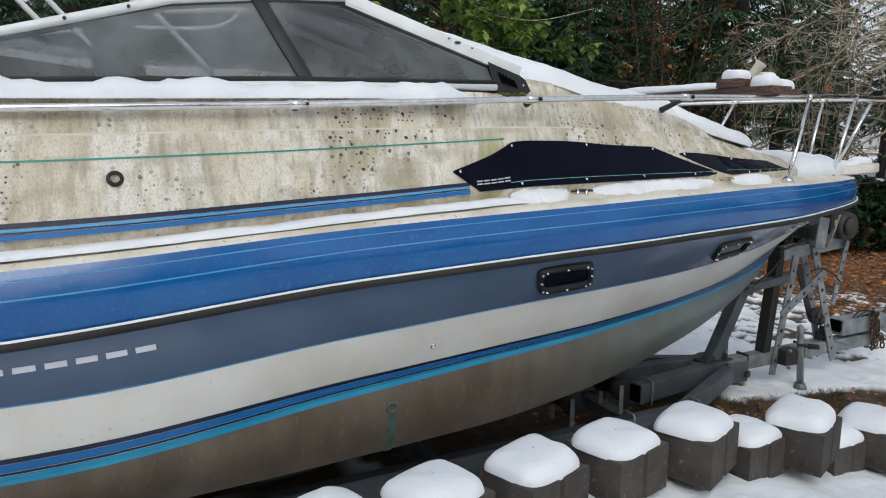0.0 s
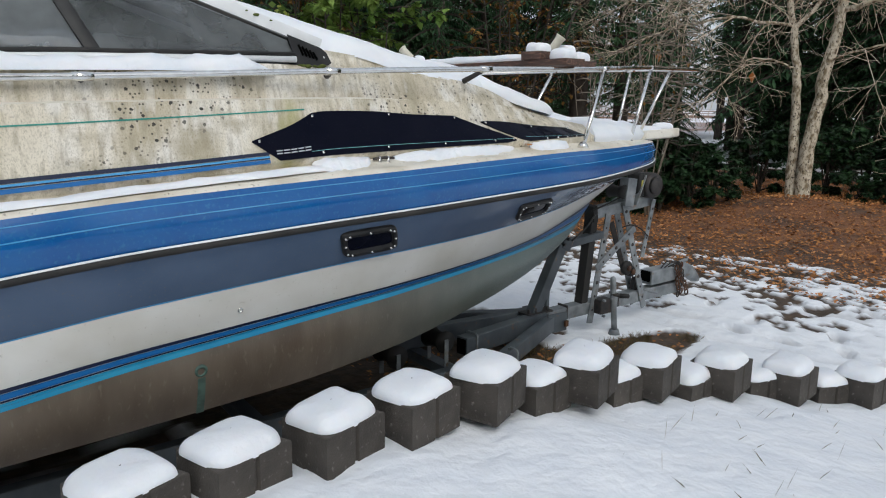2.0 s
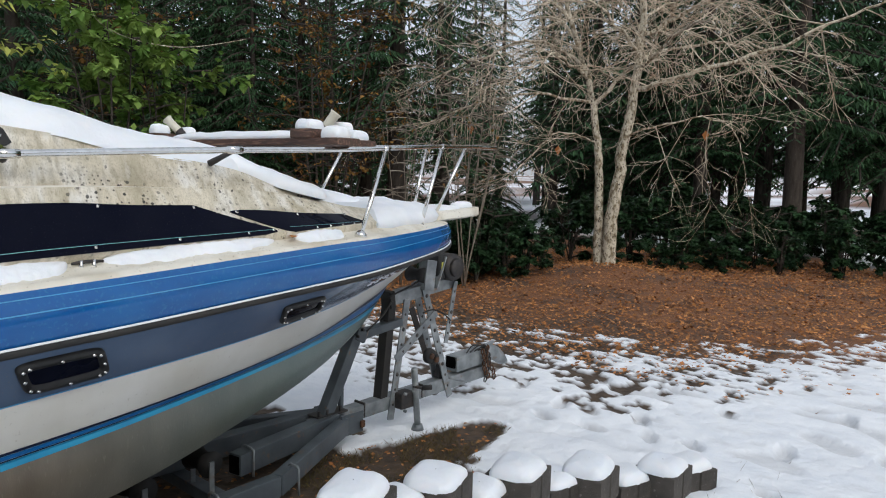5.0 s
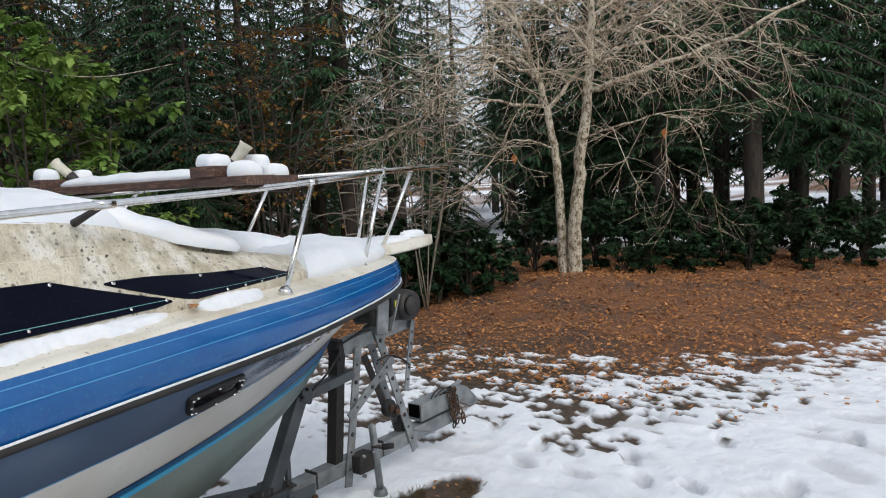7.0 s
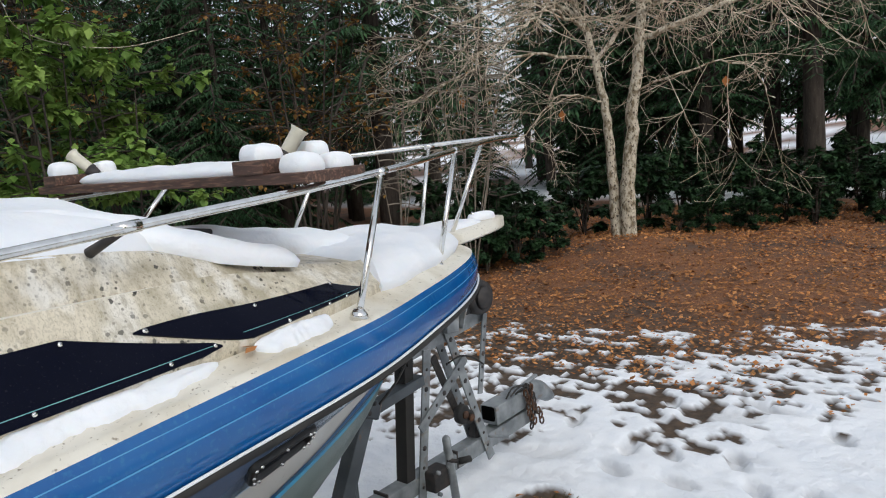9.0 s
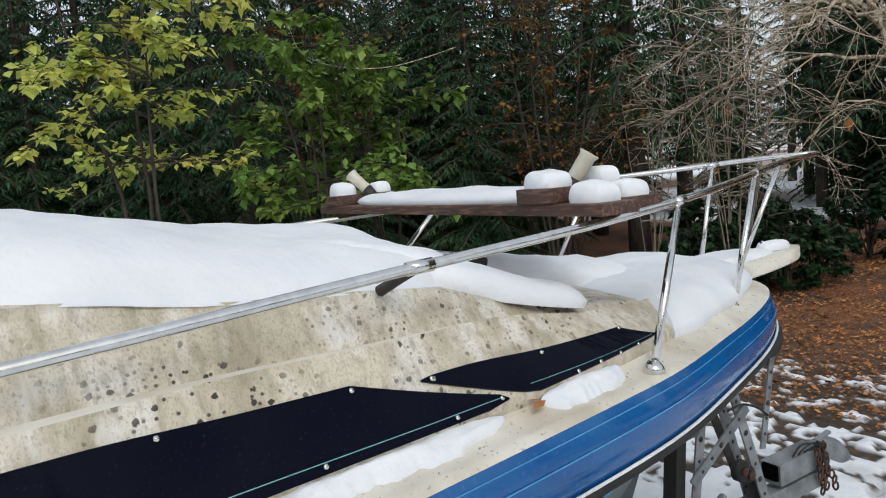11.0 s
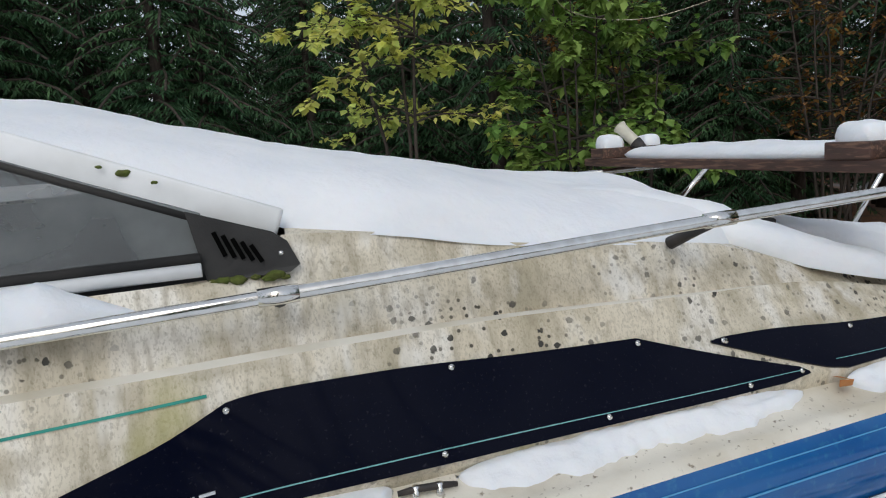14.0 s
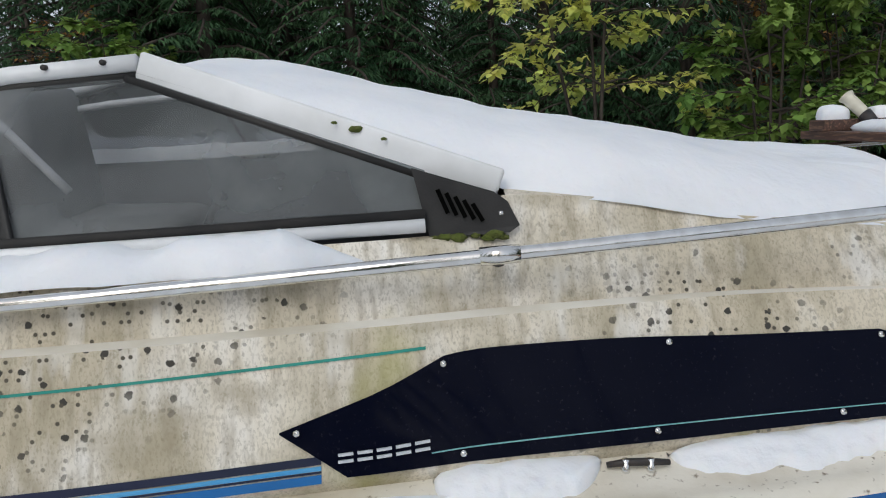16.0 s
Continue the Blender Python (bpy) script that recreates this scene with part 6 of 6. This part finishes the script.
    for P, R in runs + [(main[0][20:], main[1][20:]), (left[0][18:], left[1][18:])]:
        total = sum((b - a).length for a, b in zip(P, P[1:]))
        for k in range(int(total * 5.2)):
            t = rng.uniform(.10, .99) * (len(P) - 1)
            i = min(len(P) - 2, int(t))
            d = (P[i + 1] - P[i]).normalized()
            side = Vector((rng.gauss(0, 1), rng.gauss(0, 1), rng.gauss(.05, .7))).normalized()
            shoot(P[i].lerp(P[i + 1], t - i), d * .55 + side, rng.uniform(.5, 1.7), min(.013, R[i] * .5), 0)
    for q in ((-2.5, -.6, 2.55), (1.6, -.5, 2.5), (-.9, -.6, 2.2)):
        leaves.append(([], []))
        blade(*leaves[-1], at(*q), Vector((.2, .1, -1)).normalized(), across, .16, .06, .02)
    return joined(*wood), joined(*twigs), leaves


w, t, lv = bare_tree(5)
ob = thing("bare_tree", "twin-stemmed bare tree with pale bark on the leaf mound", "tree", "leafy trees", at=pose(13.15, 2.98, ground_z(13.15, 2.98) - .02, 0, 0, 0))
part("trunk", w, PALE_BARK, ob)
tagged(part("twig_work", t, TWIG, ob, smooth=False), kind="stuff")
for d in lv:
    part("last_leaf", d, FALLEN, ob, "brown leaf still hanging", smooth=False)

# fallen leaves: a loose layer over the mound and a few on the snow
rng = random.Random(8)
verts, faces = [], []
count = 0
while count < 42000:
    x, y = rng.uniform(7.2, 19), rng.uniform(-4.5, 6)
    s = snow_amount(x, y)
    if s > 0.05 and rng.random() > (.14 if s < 1.2 else .02):
        continue
    if y > 6.5 or y < -1.2 - (x - 9) * .25 and rng.random() > .35:
        continue
    a = rng.uniform(0, 6.28)
    d = Vector((math.cos(a), math.sin(a), rng.uniform(-.1, .5))).normalized()
    w = d.cross(Vector((rng.uniform(-.5, .5), rng.uniform(-.5, .5), 1))).normalized()
    l = rng.uniform(.03, .085) if rng.random() < .25 else rng.uniform(.025, .05)
    blade(verts, faces, Vector((x, y, ground_z(x, y) + rng.uniform(.012, .05))), d, w, l, l * .33, l * rng.uniform(-.15, .2))
    count += 1
for k in range(700):
    x, y = rng.uniform(2.6, 5.5), rng.uniform(-1.1, .9)
    if snow_amount(x, y) > .05:
        continue
    a = rng.uniform(0, 6.28)
    d = Vector((math.cos(a), math.sin(a), rng.uniform(-.1, .4))).normalized()
    w = d.cross(Vector((rng.uniform(-.5, .5), rng.uniform(-.5, .5), 1))).normalized()
    l = rng.uniform(.02, .05)
    blade(verts, faces, Vector((x, y, ground_z(x, y) + rng.uniform(.008, .03))), d, w, l, l * .3, l * rng.uniform(-.15, .2))
tagged(part("fallen_leaves", (verts, faces), FALLEN, smooth=False), "brown fallen leaves over the ground", "leaves", kind="stuff")
GRASS = material("wet_autumn_grass", (0.10, 0.085, 0.035), 0.7, second=(0.20, 0.14, 0.065), scale=6, island=0.5, translucent=0.2, spec=0.15)
verts, faces = [], []
for k in range(5200):
    field = k < 80
    x = rng.uniform(2.4, 6.2) if field else rng.uniform(3.6, 5.7)
    y = rng.uniform(-3.2, -2.0) if field else rng.uniform(-.95, -.12)
    if not field and (snow_amount(x, y) > .15 or wave(x, y, 3.5, 6.0) < -.12):
        continue
    d = Vector((rng.uniform(-.8, .8), rng.uniform(-.8, .8), 1)).normalized()
    blade(verts, faces, Vector((x, y, ground_z(x, y))), d, Vector((d.y, -d.x, 0)) + Vector((.5, .5, 0)), rng.uniform(.05, .14) if field else rng.uniform(.03, .085), .0022 if field else .003, .01)
tagged(part("dry_grass", (verts, faces), GRASS, smooth=False), "dry grass stalks poking through snow and soil", "grass", kind="stuff")

# small things
def moss(c, r, label):
    bm = bmesh.new()
    bmesh.ops.create_icosphere(bm, subdivisions=2, radius=1)
    for v in bm.verts:
        k = 1 + .5 * noise.noise(v.co * 2.2 + Vector(c) * 40)
        v.co = Vector((v.co.x * r * 1.3, v.co.y * r * .6, v.co.z * r * .6)) * k + Vector(c)
    tagged(part("moss_tuft", bm, MOSS), label, "moss", "moss on the boat")


for x, dy, r in ((1.53, .9, .011), (1.49, .9, .005), (1.585, .92, .005)):
    moss((x, YC - dy, 2.172 - .36 * (x - 1.555)), r, "green tuft of moss on the white pillar")
for k in range(7):
    moss((1.68 + .022 * k + .008 * math.sin(k * 5), YC - .987, 1.978 + .004 * math.sin(k * 3)), .008 + .003 * (k % 3), "dark green moss below the corner vent")
for x, y, a in ((2.96, -1.10, 20), (3.02, -1.075, 140), (3.33, -.97, 70), (3.30, -.955, 10)):
    v, f = [], []
    d = Vector((math.cos(radians(a)), math.sin(radians(a)), .15))
    blade(v, f, Vector((0, 0, 0)), d, Vector((-d.y, d.x, .2)), .06, .014, .004)
    lf = part("fallen_leaf", (v, f), FALLEN, smooth=False)
    lf.location = (x, y, float(FOOT.z(x)) + .012)
    tagged(lf, "single brown leaf on the side deck", "leaf", "leaves on the boat")
vine = part("hanging_vine", tube_data(spline([(4.7, 6.0, 5.6), (4.95, 6.05, 4.5), (5.13, 6.1, 4.04), (5.27, 6.1, 3.75), (5.75, 6.1, 3.60), (6.5, 6.1, 3.61), (7.6, 6.3, 3.9)], 8), .006, 6), PALE_BARK)
tagged(vine, "thin pale vine hanging between the trees", "vine")
